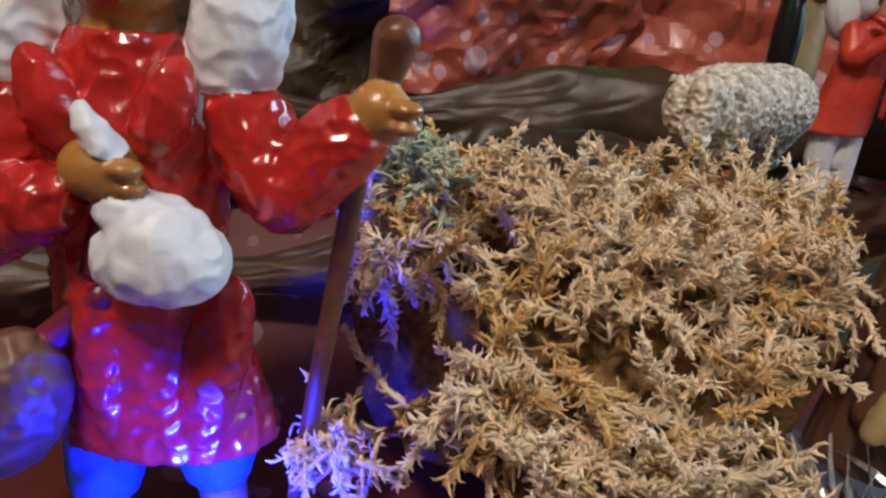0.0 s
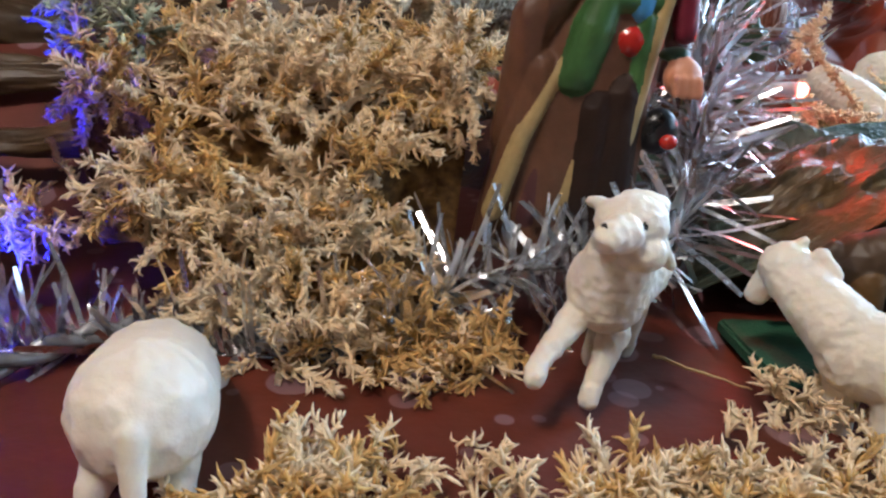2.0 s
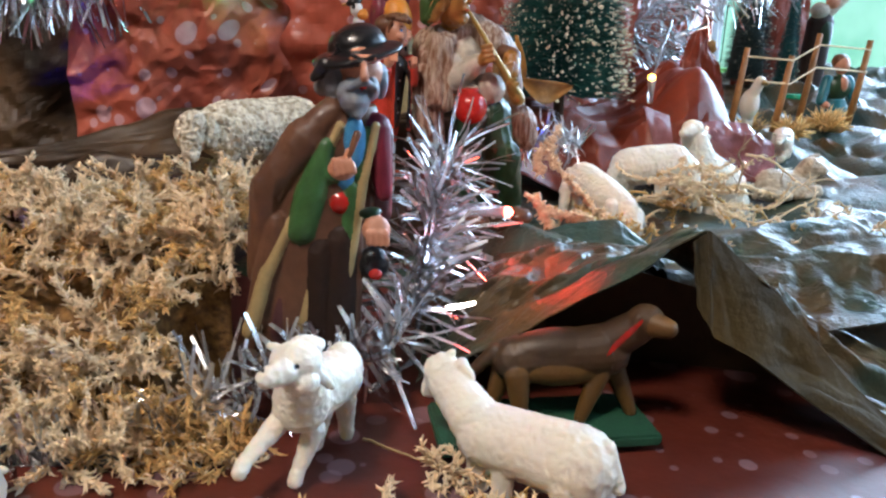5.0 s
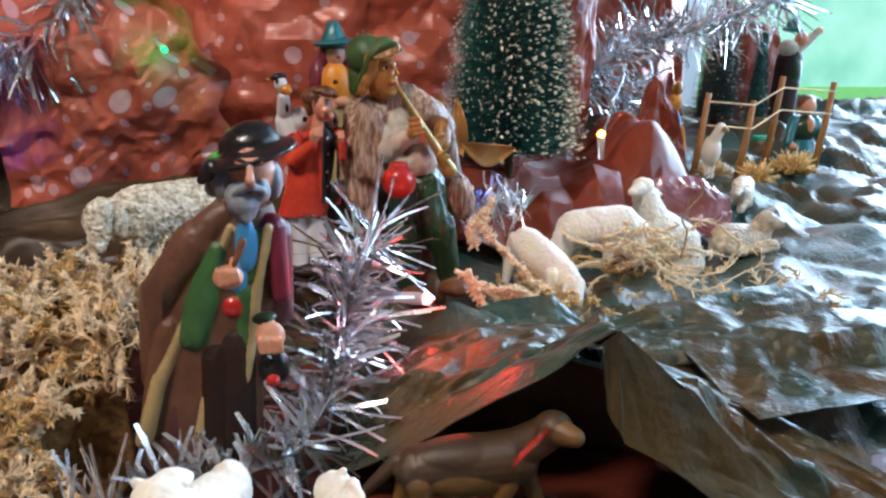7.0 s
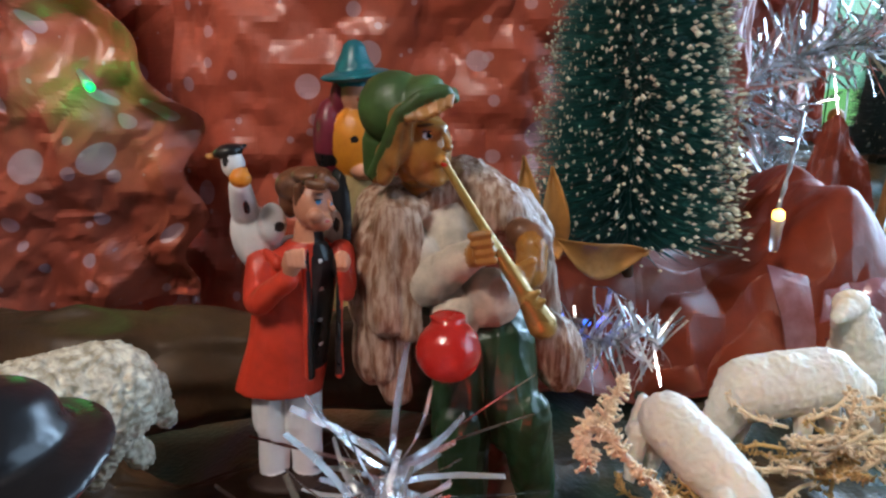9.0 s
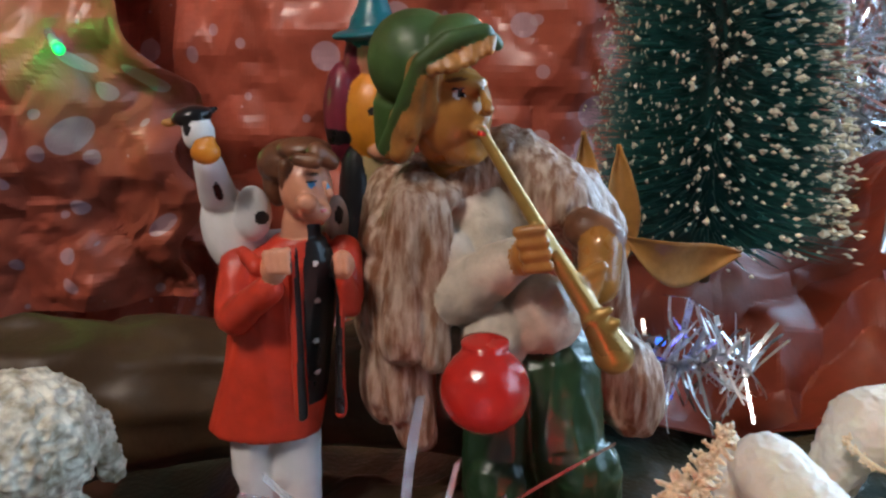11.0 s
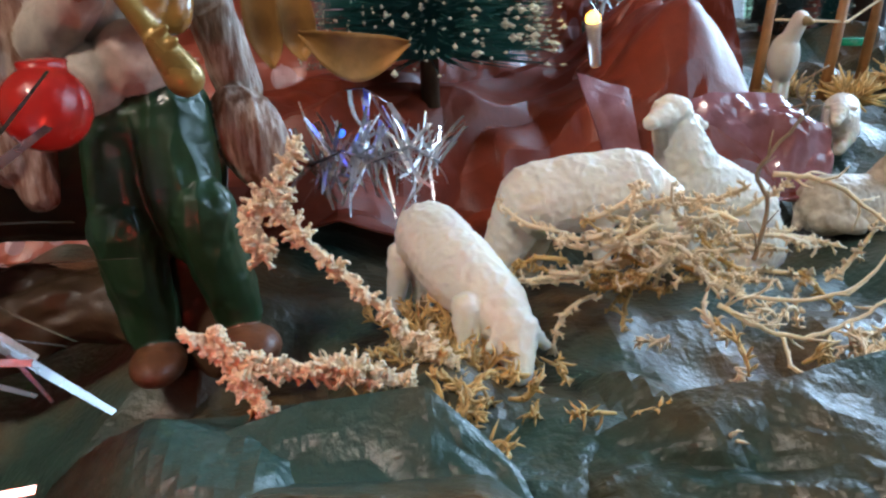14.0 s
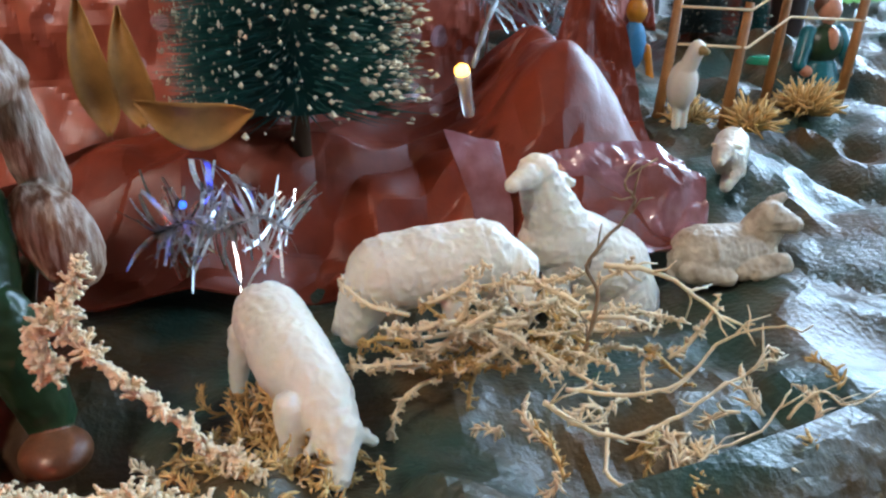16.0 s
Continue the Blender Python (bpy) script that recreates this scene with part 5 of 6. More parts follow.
def moss_object(name, build, label, mats):
    """mats: material and how many stems of it; all in one tangle."""
    v, f, index = [], [], []
    for k, (mat, share) in enumerate(mats):
        build(v, f, share, k)
        index += [k] * (len(f) - len(index))
    ob = new(name, mesh_of(name, v, f, [m for m, share in mats], index))
    return tagged(ob, label, "moss", kind="stuff")


def plume(v, f, root, way, length, sprigs, leaf_len, r=0.0005, curl=0.5, droop=0.25):
    """A fox-tail of moss: a bent stem thickly set with soft forward-lying leaves."""
    pts, p, d = [Vector(root)], Vector(root), Vector(way).normalized()
    n = 7
    turn = rnd(curl)
    for i in range(n):
        d = (d + turn * 0.35 + rnd(0.12) + Vector((0, 0, -droop * 0.25))).normalized()
        p = p + d * length / n
        pts.append(p.copy())
    tube(v, f, pts, [r * k for k in (0.9, 1.2, 1.4, 1.4, 1.3, 1.1, 0.9, 0.3)], 4)
    for k in range(sprigs):
        t = RNG.random() ** 0.8 * n
        i = min(n - 1, int(t))
        ax = (pts[i + 1] - pts[i]).normalized()
        a = pts[i].lerp(pts[i + 1], t - i)
        w = (ax * RNG.uniform(0.7, 1.5) + rnd(1.0)).normalized()
        l = leaf_len * RNG.uniform(0.45, 1.2) * (1.15 - 0.45 * t / n)
        hook = rnd(1.1)
        b = a + w * l * 0.36
        w = (w + ax * 0.25 + hook * 0.5).normalized()
        c = b + w * l * 0.36
        d = c + (w + hook).normalized() * l * 0.34
        tube(v, f, [a, b, c, d], [r * 0.8, r * 1.05, r * 0.8, r * 0.08], 3)


HEAP_Y = [0.118, 0.132, 0.150, 0.160, 0.172, 0.185, 0.212, 0.235, 0.262]
HEAP_Z = [0.016, 0.028, 0.046, 0.056, 0.070, 0.082, 0.089, 0.086, 0.076]


def heap_point(u, w):
    w0 = float(np.interp(u, (0, 0.25, 0.6, 0.85, 1), (0.27, 0.20, 0.05, 0.14, 0.28)))
    w = w0 + (1 - w0) * w
    y = 0.120 + 0.140 * w
    x0 = 0.006 + 0.010 * math.sin(w * 9.0) - 0.006 * w
    x1 = 0.110 + 0.018 * w
    x = x0 + (x1 - x0) * u
    y -= 0.014 * math.sin(math.pi * u) * (1 - w)
    lump = noise.noise(Vector((x * 45, y * 45, 3.3)))
    z = float(np.interp(y, HEAP_Y, HEAP_Z)) + 0.009 * lump - 0.012 * max(0, 0.12 - u) / 0.12
    return Vector((x, y, z))


HOLES = (((0.030, 0.194, 0.087), 0.018), ((0.112, 0.162, 0.052), 0.019), ((-0.002, 0.150, 0.040), 0.014), ((0.006, 0.172, 0.066), 0.017), ((0.060, 0.205, 0.088), 0.007))


def heap(v, f, count, k):
    done = 0
    while done < count:
        u, w = RNG.random(), RNG.random()
        p = heap_point(u, w)
        if min((p - Vector(h)).length / r for h, r in HOLES) < 1:
            continue
        # cream and ochre grow in patches of their own
        zone = noise.noise(p * 38 + Vector((5, 1, 9)))
        if (k == 0 and zone < -0.12 and RNG.random() < 0.75) or (k == 1 and zone > 0.10 and RNG.random() < 0.8):
            continue
        done += 1
        p = p + Vector((0, 0.003, -0.004 if k == 1 else -0.002)) + rnd(0.002)
        lie = 6.28 * noise.noise(p * 28)
        way = Vector((math.cos(lie) * 0.9, -0.55, 0.55 + 0.5 * math.sin(lie))) + rnd(0.55)
        plume(v, f, p, way, RNG.uniform(0.013, 0.026), RNG.randint(56, 72), RNG.uniform(0.0038, 0.0064), RNG.uniform(0.00042, 0.00058), 1.9, 0.35)


moss_object("moss_heap", heap, "heap of curly dried cream and ochre moss", [(MOSS, 450), (OCHREMOSS, 190)])


def heap_core(u, v):
    pts = np.array([heap_point(a, b) for a, b in zip(u, v)])
    c = crumple(np.stack((u * 0.12, v * 0.14), 1), 0.03, 41)
    dip = np.zeros(len(u))
    for h, r in HOLES:
        dip += 0.022 * smooth(r * 1.3, r * 0.5, np.linalg.norm(pts - np.array(h), axis=1))
    return pts[:, 0], pts[:, 1] + 0.006 + dip * 0.7, pts[:, 2] - 0.009 + 0.008 * (c - 0.5) - dip


# Ochre under-moss; its brown is darkened to stand in for shade between stems.
sheet("moss_bed", 70, 70, heap_core, material("ochre moss bed darkened for gaps", (0.30, 0.16, 0.05), 0.9, vary=0.5, scale=260, bump=1.0, bump_scale=500, second=(0.12, 0.06, 0.02), contrast=0.3), "matted brown-ochre moss bed, darkened as shade between the stems", "moss")


def lichen(v, f, count, k):
    for i in range(count):
        p = Vector((0.000, 0.205, 0.093)) + Vector((RNG.uniform(-.010, .016), RNG.uniform(-.008, .008), RNG.uniform(-.008, .010)))
        plume(v, f, p, Vector((0, -0.5, 0.8)) + rnd(1), RNG.uniform(0.006, 0.012), 10, 0.005, 0.0007, 0.9)


moss_object("lichen_tuft", lichen, "pale green lichen tuft beside the moss heap", [(GREENMOSS, 60)])


def ground_patch(x0, x1, y0, y1, z, count_scale=1.0):
    def go(v, f, count, k):
        for i in range(int(count * count_scale)):
            a, b = RNG.gauss(0, 0.33), RNG.gauss(0, 0.33)
            p = Vector(((x0 + x1) / 2 + a * (x1 - x0), (y0 + y1) / 2 + b * (y1 - y0), z + RNG.uniform(0, 0.004)))
            plume(v, f, p, Vector((0, -0.3, 0.35)) + rnd(1), RNG.uniform(0.008, 0.016), 22, 0.0050, RNG.uniform(0.00042, 0.00056), 1.1)
    return go


moss_object("moss_patch", ground_patch(0.125, 0.185, 0.058, 0.078, 0.018), "loose dried moss on the russet paper", [(MOSS, 120), (OCHREMOSS, 70)])
moss_object("moss_patch", ground_patch(0.185, 0.222, 0.058, 0.078, 0.018), "ochre and cream moss scraps under the sheep", [(MOSS, 70), (OCHREMOSS, 90)])
moss_object("moss_patch", ground_patch(0.066, 0.096, 0.058, 0.078, 0.018), "dull dried moss scraps beside the sheep", [(MOSS, 75), (OCHREMOSS, 50)])
moss_object("moss_patch", ground_patch(0.095, 0.125, 0.120, 0.142, 0.018), "brown moss crumbs at the heap's foot", [(OCHREMOSS, 80), (MOSS, 25)])
moss_object("moss_patch", ground_patch(-0.014, 0.002, 0.150, 0.162, 0.042), "small dried moss tuft beside the staff", [(MOSS, 22), (OCHREMOSS, 6)])
moss_object("moss_patch", ground_patch(0.186, 0.198, 0.100, 0.112, 0.020), "upright pale moss sprig", [(MOSS, 16)])
moss_object("moss_patch", ground_patch(0.298, 0.326, 0.268, 0.312, 0.049), "ochre moss under the grazing sheep", [(OCHREMOSS, 130), (MOSS, 16)])
moss_object("moss_patch", ground_patch(0.325, 0.400, 0.255, 0.300, 0.050), "thin scatter of moss crumbs on rock paper", [(OCHREMOSS, 7), (MOSS, 6)])


def fluffy(path, r):
    def go(v, f, count, k):
        P = [Vector(p) for p in path]
        seg = [(b - a).length for a, b in zip(P, P[1:])]
        total = sum(seg)
        if k == 0:
            tube(v, f, P, [r * 0.34] * len(P), 5)
        for i in range(int(count * 1.5)):
            d = RNG.random() * total
            j = 0
            while d > seg[j] and j < len(seg) - 1:
                d -= seg[j]
                j += 1
            a = P[j].lerp(P[j + 1], d / seg[j])
            full = 0.75 + 0.9 * noise.noise(a * 190)
            plume(v, f, a, (P[j + 1] - P[j]).normalized() * -0.4 + rnd(1), r * full * RNG.uniform(0.6, 1.5), 12, r * 0.45, r * 0.14, 0.7, 0.0)
    return go


moss_object("moss_branch", fluffy([(0.2815, 0.289, 0.1120), (0.279, 0.289, 0.1060), (0.275, 0.288, 0.098), (0.281, 0.287, 0.090), (0.288, 0.285, 0.083), (0.296, 0.284, 0.075), (0.304, 0.282, 0.066), (0.314, 0.279, 0.060)], 0.0032), "fluffy pale dried moss branch standing up", [(MOSS, 260)])
moss_object("moss_branch", fluffy([(0.258, 0.262, 0.080), (0.266, 0.264, 0.073), (0.276, 0.266, 0.068), (0.290, 0.268, 0.066), (0.304, 0.270, 0.060)], 0.0034), "pale dried moss branch lying on rock paper", [(MOSS, 230)])
moss_object("moss_branch", fluffy([(0.264, 0.264, 0.079), (0.268, 0.264, 0.070), (0.272, 0.263, 0.060), (0.277, 0.262, 0.054)], 0.0034), "short pale dried moss branch", [(MOSS, 130)])
moss_object("moss_branch", fluffy([(0.272, 0.288, 0.100), (0.269, 0.287, 0.094), (0.273, 0.287, 0.086)], 0.0036), "tufted side branch of dried moss", [(MOSS, 90)])


def hay(v, f, count, k):
    for i in range(count):
        u = RNG.random() ** (1.4 if k == 0 else 2.2)
        p = Vector((0.352 + 0.080 * u, 0.308 + 0.022 * RNG.random() + 0.008 * u, 0.056 + RNG.random() * (0.028 if k == 0 else 0.012) * math.sin(math.pi * (0.3 + 0.65 * u))))
        d = Vector((RNG.choice((-1, 1)), RNG.uniform(-.4, .3), RNG.uniform(-.3, .3))).normalized()
        turn, path = rnd(0.5), [p]
        for s in range(5):
            d = (d + turn * 0.5 + rnd(0.25)).normalized()
            path.append(path[-1] + d * RNG.uniform(0.003, 0.0065))
        tube(v, f, path, [0.0007, 0.0008, 0.0008, 0.0007, 0.0006, 0.0003], 5)
        for s in range(22):
            j = RNG.randint(0, 4)
            plume(v, f, path[j].lerp(path[j + 1], RNG.random()), d * 0.5 + rnd(1), RNG.uniform(0.0012, 0.0034), 7, 0.0018, 0.00036, 0.7, 0.0)


moss_object("hay_clump", hay, "tangle of dry cream moss stems beside the sheep", [(MOSS, 42), (OCHREMOSS, 14)])


def twig(name, pts, r, label, mat=TWIG, sub=10):
    t = thing(name, label, "twig", pts[0])
    v, f = [], []
    raw = [Vector(p) - Vector(pts[0]) for p in pts]
    P = []
    for i in range(len(raw) - 1):
        q0, q1, q2, q3 = raw[max(i - 1, 0)], raw[i], raw[i + 1], raw[min(i + 2, len(raw) - 1)]
        for k in range(5):
            u = k / 5
            P.append(0.5 * (2 * q1 + (q2 - q0) * u + (2 * q0 - 5 * q1 + 4 * q2 - q3) * u ** 2 + (3 * q1 - q0 - 3 * q2 + q3) * u ** 3) + rnd(r * 0.5))
    P.append(raw[-1])
    tube(v, f, P, [r * (1 - 0.6 * i / len(P)) for i in range(len(P))], 6)
    for i in range(sub):
        j = RNG.randint(0, len(P) - 2)
        a = P[j].lerp(P[j + 1], RNG.random())
        w = ((P[j + 1] - P[j]).normalized() + rnd(1)).normalized()
        sv, sf = [], []
        tube(sv, sf, [a, a + w * 0.004 + rnd(0.001), a + w * 0.008 + rnd(0.002)], [r * 0.5, r * 0.4, r * 0.2], 4)
        shoot = new("side_shoot", mesh_of("side_shoot", sv, sf, [mat]))
        shoot.parent = t
    o = new("stem", mesh_of("stem", v, f, [mat]))
    o.parent = t
    return t


twig("dry_twig", [(0.398, 0.300, 0.072), (0.402, 0.303, 0.086), (0.399, 0.305, 0.094), (0.404, 0.306, 0.101), (0.412, 0.307, 0.110), (0.409, 0.308, 0.116), (0.418, 0.309, 0.121)], 0.0007, "thin crooked brown twig rising from the hay", STRAWTWIG)
twig("dry_twig", [(0.404, 0.306, 0.094), (0.416, 0.304, 0.092), (0.427, 0.302, 0.086), (0.436, 0.300, 0.079), (0.443, 0.298, 0.076)], 0.0009, "thin crooked pale twig over the hay", MOSS)
twig("dry_twig", [(0.384, 0.290, 0.064), (0.392, 0.284, 0.060), (0.402, 0.280, 0.058), (0.414, 0.281, 0.061), (0.428, 0.284, 0.066), (0.446, 0.290, 0.070)], 0.0008, "long curved pale stem on rock paper", MOSS, 18)
twig("dry_twig", [(0.400, 0.287, 0.056), (0.394, 0.269, 0.055), (0.405, 0.263, 0.056), (0.418, 0.268, 0.060), (0.432, 0.270, 0.063), (0.442, 0.275, 0.070)], 0.0006, "curly pale stem lying on rock paper", MOSS, 7)
twig("dry_twig", [(0.446, 0.280, 0.058), (0.456, 0.282, 0.064), (0.460, 0.277, 0.062), (0.474, 0.282, 0.062)], 0.0005, "thin pale stem lying on rock paper", MOSS, 5)
twig("dry_twig", [(0.391, 0.295, 0.064), (0.405, 0.290, 0.064), (0.418, 0.286, 0.068), (0.432, 0.289, 0.078), (0.443, 0.282, 0.084)], 0.0007, "thick pale stem arching over rock paper", MOSS, 6)
moss_object("moss_patch", ground_patch(0.385, 0.475, 0.245, 0.310, 0.056), "pale moss crumbs scattered on rock paper", [(MOSS, 16), (OCHREMOSS, 4)])
twig("straw", [(0.166, 0.130, 0.021), (0.172, 0.126, 0.020), (0.180, 0.119, 0.0205), (0.187, 0.115, 0.0195)], 0.0006, "bent yellow straw on russet paper", TAN, 0)


def tinsel(name, path, count, length, label, width=0.00075, flat=0.0, lead=None, droop=0.0, wire=0.0007):
    """A garland: twisted wire with foil strips all round."""
    P = [Vector(p) for p in path]
    t = thing(name, label, "tinsel")
    v, f = [], []
    tube(v, f, P, [wire] * len(P), 6)
    o = new("wire", mesh_of("wire", v, f, [WIRE]))
    o.parent = t
    seg = [(b - a).length for a, b in zip(P, P[1:])]
    total = sum(seg)
    v, f = [], []
    for i in range(count):
        d = total * (i + RNG.random()) / count
        j = 0
        while d > seg[j] and j < len(seg) - 1:
            d -= seg[j]
            j += 1
        a = P[j].lerp(P[j + 1], d / seg[j])
        ax = (P[j + 1] - P[j]).normalized()
        w = rnd(1)
        w = (w - ax * w.dot(ax) * 0.75)
        if lead:
            w += Vector(lead)
        w = w.normalized()
        side = w.cross(rnd(1)).normalized() * width * RNG.uniform(0.7, 1.5)
        l = length * RNG.uniform(0.55, 1.15)
        bend = rnd(0.30) + Vector((0, 0, -droop))
        k = len(v)
        for s in range(5):
            q = a + w * l * s / 4 + bend * l * (s / 4) ** 2
            sd = side * (1.0 if s < 4 else 0.75)
            v += [q - sd, q + sd]
        for s in range(4):
            f.append((k + 2 * s, k + 2 * s + 1, k + 2 * s + 3, k + 2 * s + 2))
    o = new("foil_fringe", mesh_of("foil_fringe", v, f, [SILVER], soft=False))
    o.parent = t
    tagged(o, kind="stuff")
    return t


tinsel("tinsel_garland", [(-0.060, 0.112, 0.020), (-0.030, 0.120, 0.019), (0.000, 0.128, 0.018), (0.030, 0.132, 0.017), (0.065, 0.130, 0.017), (0.098, 0.134, 0.018)], 420, 0.021, "silver tinsel garland along the foot of the moss", lead=(0, -0.15, 0.8))
tinsel("tinsel_garland", [(0.098, 0.134, 0.018), (0.112, 0.150, 0.030), (0.132, 0.156, 0.034), (0.160, 0.158, 0.036), (0.180, 0.165, 0.040), (0.190, 0.182, 0.048)], 330, 0.024, "silver tinsel garland in front of the shepherd", lead=(0, -0.2, 0.45))
tinsel("tinsel_garland", [(0.190, 0.182, 0.048), (0.196, 0.200, 0.064), (0.203, 0.222, 0.081), (0.209, 0.240, 0.092), (0.213, 0.253, 0.099), (0.216, 0.262, 0.104)], 300, 0.033, "silver tinsel garland rising towards the piper", lead=(0.1, -0.2, 0.15))
tinsel("tinsel_garland", [(0.278, 0.372, 0.088), (0.290, 0.366, 0.094), (0.300, 0.366, 0.090), (0.312, 0.368, 0.094), (0.322, 0.368, 0.088)], 230, 0.016, "tangled dark silver tinsel under the tree", width=0.0005)
tinsel("tinsel_strand", [(0.292, 0.370, 0.113), (0.298, 0.364, 0.114), (0.306, 0.362, 0.109)], 5, 0.022, "few long silver tinsel strips hanging by the tree", lead=(0.2, 0, -1.4), wire=0.0002)
tinsel("tinsel_garland", [(0.440, 0.62, 0.150), (0.480, 0.66, 0.180), (0.530, 0.68, 0.196), (0.580, 0.69, 0.205), (0.640, 0.70, 0.225), (0.72, 0.72, 0.25)], 620, 0.042, "bright silver tinsel garland behind the tree", width=0.0010)
tinsel("tinsel_garland", [(0.475, 0.60, 0.100), (0.490, 0.63, 0.125), (0.520, 0.66, 0.160)], 170, 0.030, "silver tinsel loop behind russet paper", width=0.0009)
tinsel("tinsel_garland", [(-0.063, 0.400, 0.220), (-0.032, 0.400, 0.188), (-0.004, 0.405, 0.182), (0.023, 0.410, 0.189), (0.042, 0.410, 0.207), (0.045, 0.420, 0.236)], 420, 0.030, "silver tinsel garland hanging on the backdrop", width=0.0009, droop=0.35, lead=(0, -0.2, -0.4))


def brush_tree(name, x, y, z0, z1, r0, r1, bristles, flakes, label, needle=None):
    t = thing(name, label, "tree", (x, y, z0 - 0.02))
    v, f = [], []
    tube(v, f, [(0, 0, 0), (0, 0, z1 - z0 + 0.02)], [0.004, 0.0015], 8)
    o = new("trunk", mesh_of("trunk", v, f, [TWIG]))
    o.parent = t
    v, f, tips = [], [], []
    for i in range(bristles):
        h = RNG.random() ** 0.9
        a = RNG.uniform(0, 2 * math.pi)
        r = (r0 + (r1 - r0) * h) * RNG.uniform(0.78, 1.05)
        root = Vector((0, 0, 0.02 + (z1 - z0) * h))
        out = Vector((math.cos(a), math.sin(a), RNG.uniform(-0.10, 0.12)))
        tip = root + out * r
        mid = root + out * r * 0.35
        s = out.cross(Vector((0, 0, 1))).normalized() * 0.00045
        up = Vector((0, 0, 0.00045))
        k = len(v)
        v += [mid - s, mid + s, mid + up * 2, tip]
        f += [(k, k + 1, k + 3), (k + 1, k + 2, k + 3), (k + 2, k, k + 3)]
        tips.append((tip, out))
    o = new("crown", mesh_of("crown", v, f, [needle or NEEDLE], soft=False))
    o.parent = t
    core_v, core_f = [], []
    tube(core_v, core_f, [(0, 0, 0.022), (0, 0, 0.02 + (z1 - z0) * 0.96)], [r0 * 0.62, r1 * 0.5], 14)
    o = new("inner_crown", mesh_of("inner_crown", core_v, core_f, [needle or NEEDLE]))
    o.parent = t
    v, f = [], []
    for tip, out in RNG.sample(tips, flakes):
        r = RNG.choice((0.0005, 0.0006, 0.0007, 0.0008, 0.0010, 0.0014)) * (r0 / 0.052) ** 0.5
        c = tip - out * RNG.uniform(0, 0.003)
        k = len(v)
        for d in ((1, 0, 0), (-1, 0, 0), (0, 1, 0), (0, -1, 0), (0, 0, 1), (0, 0, -1)):
            v.append(c + Vector(d) * r * RNG.uniform(0.5, 1.3) + out * (0.0016 * d[0] * RNG.random()))
        f += [(k + a, k + b, k + c2) for a, b, c2 in ((0, 2, 4), (2, 1, 4), (1, 3, 4), (3, 0, 4), (2, 0, 5), (1, 2, 5), (3, 1, 5), (0, 3, 5))]
    o = new("snow_flock", mesh_of("snow_flock", v, f, [FLOCK], soft=False))
    o.parent = t
    tagged(o, kind="stuff")
    return t


brush_tree("bottle_brush_tree", 0.3265, 0.434, 0.117, 0.345, 0.0545, 0.021, 17000, 5200, "dark teal bottle-brush tree flocked with snow")
brush_tree("bottle_brush_tree", 0.685, 0.80, 0.105, 0.33, 0.036, 0.008, 6000, 700, "greyish bottle-brush tree far behind", material("grey green bristle", (0.05, 0.075, 0.07), 0.5, vary=0.4, bump=0, island=0.4))
brush_tree("bottle_brush_tree", 0.735, 0.79, 0.095, 0.21, 0.020, 0.006, 3000, 300, "small teal bottle-brush tree far behind")


def leaf(name, a, b, wide, lift, label, mat=None):
    """A curled dry leaf from its stem end to its tip."""
    a, b = Vector(a), Vector(b)

    def fn(u, v):
        d = b - a
        side = (b - a).cross(Vector((0, 1, 0.25))).normalized() * -1
        w = wide * np.sin(np.pi * np.clip(u, 0.02, 0.98)) ** 0.8
        s = (v - 0.5) * 2
        curl = lift * (s ** 2) + 0.003 * np.sin(u * 6)
        return (a.x + d.x * u + side.x * s * w, a.y + d.y * u + side.y * s * w - curl, a.z + d.z * u + side.z * s * w - 0.006 * np.sin(np.pi * u))
    return sheet(name, 24, 10, fn, mat or LEAFM, label, "leaf", 0.0003)


leaf("dry_leaf", (0.279, 0.372, 0.131), (0.314, 0.368, 0.127), 0.0080, 0.0018, "curled dry ochre leaf under the tree")
leaf("dry_leaf", (0.277, 0.380, 0.158), (0.280, 0.376, 0.122), 0.0060, 0.003, "upright dry ochre leaf behind the piper")
leaf("dry_leaf", (0.266, 0.380, 0.162), (0.270, 0.376, 0.120), 0.0060, 0.003, "upright dry ochre leaf behind the piper")
leaf("dry_leaf", (0.268, 0.266, 0.040), (0.270, 0.262, 0.062), 0.0045, 0.002, "small dry ochre leaf on rock paper")
leaf("dry_leaf", (-0.010, 0.208, 0.070), (0.018, 0.200, 0.078), 0.0060, 0.002, "dark red dry leaf behind the staff", PLAIN_RED)


# ---- light string ----
def led(name, place, way, glow_mat, label, size=0.0026, body=0.022):
    place, way = Vector(place), Vector(way).normalized()
    t = thing(name, label, "fairy light", place)
    v, f = [], []
    tube(v, f, [-way * body, -way * body * 0.3, -way * 0.002, Vector((0, 0, 0))], [size * 0.75, size * 0.85, size, size * 0.9], 10)
    o = new("socket", mesh_of("socket", v, f, [PLASTIC]))
    o.parent = t
    v, f = [], []
    tube(v, f, [way * 0.0002, way * 0.002, way * 0.0035], [size * 0.9, size * 0.85, size * 0.35], 10)
    o = new("bulb", mesh_of("bulb", v, f, [glow_mat]))
    o.parent = t
    o.visible_shadow = False
    return t


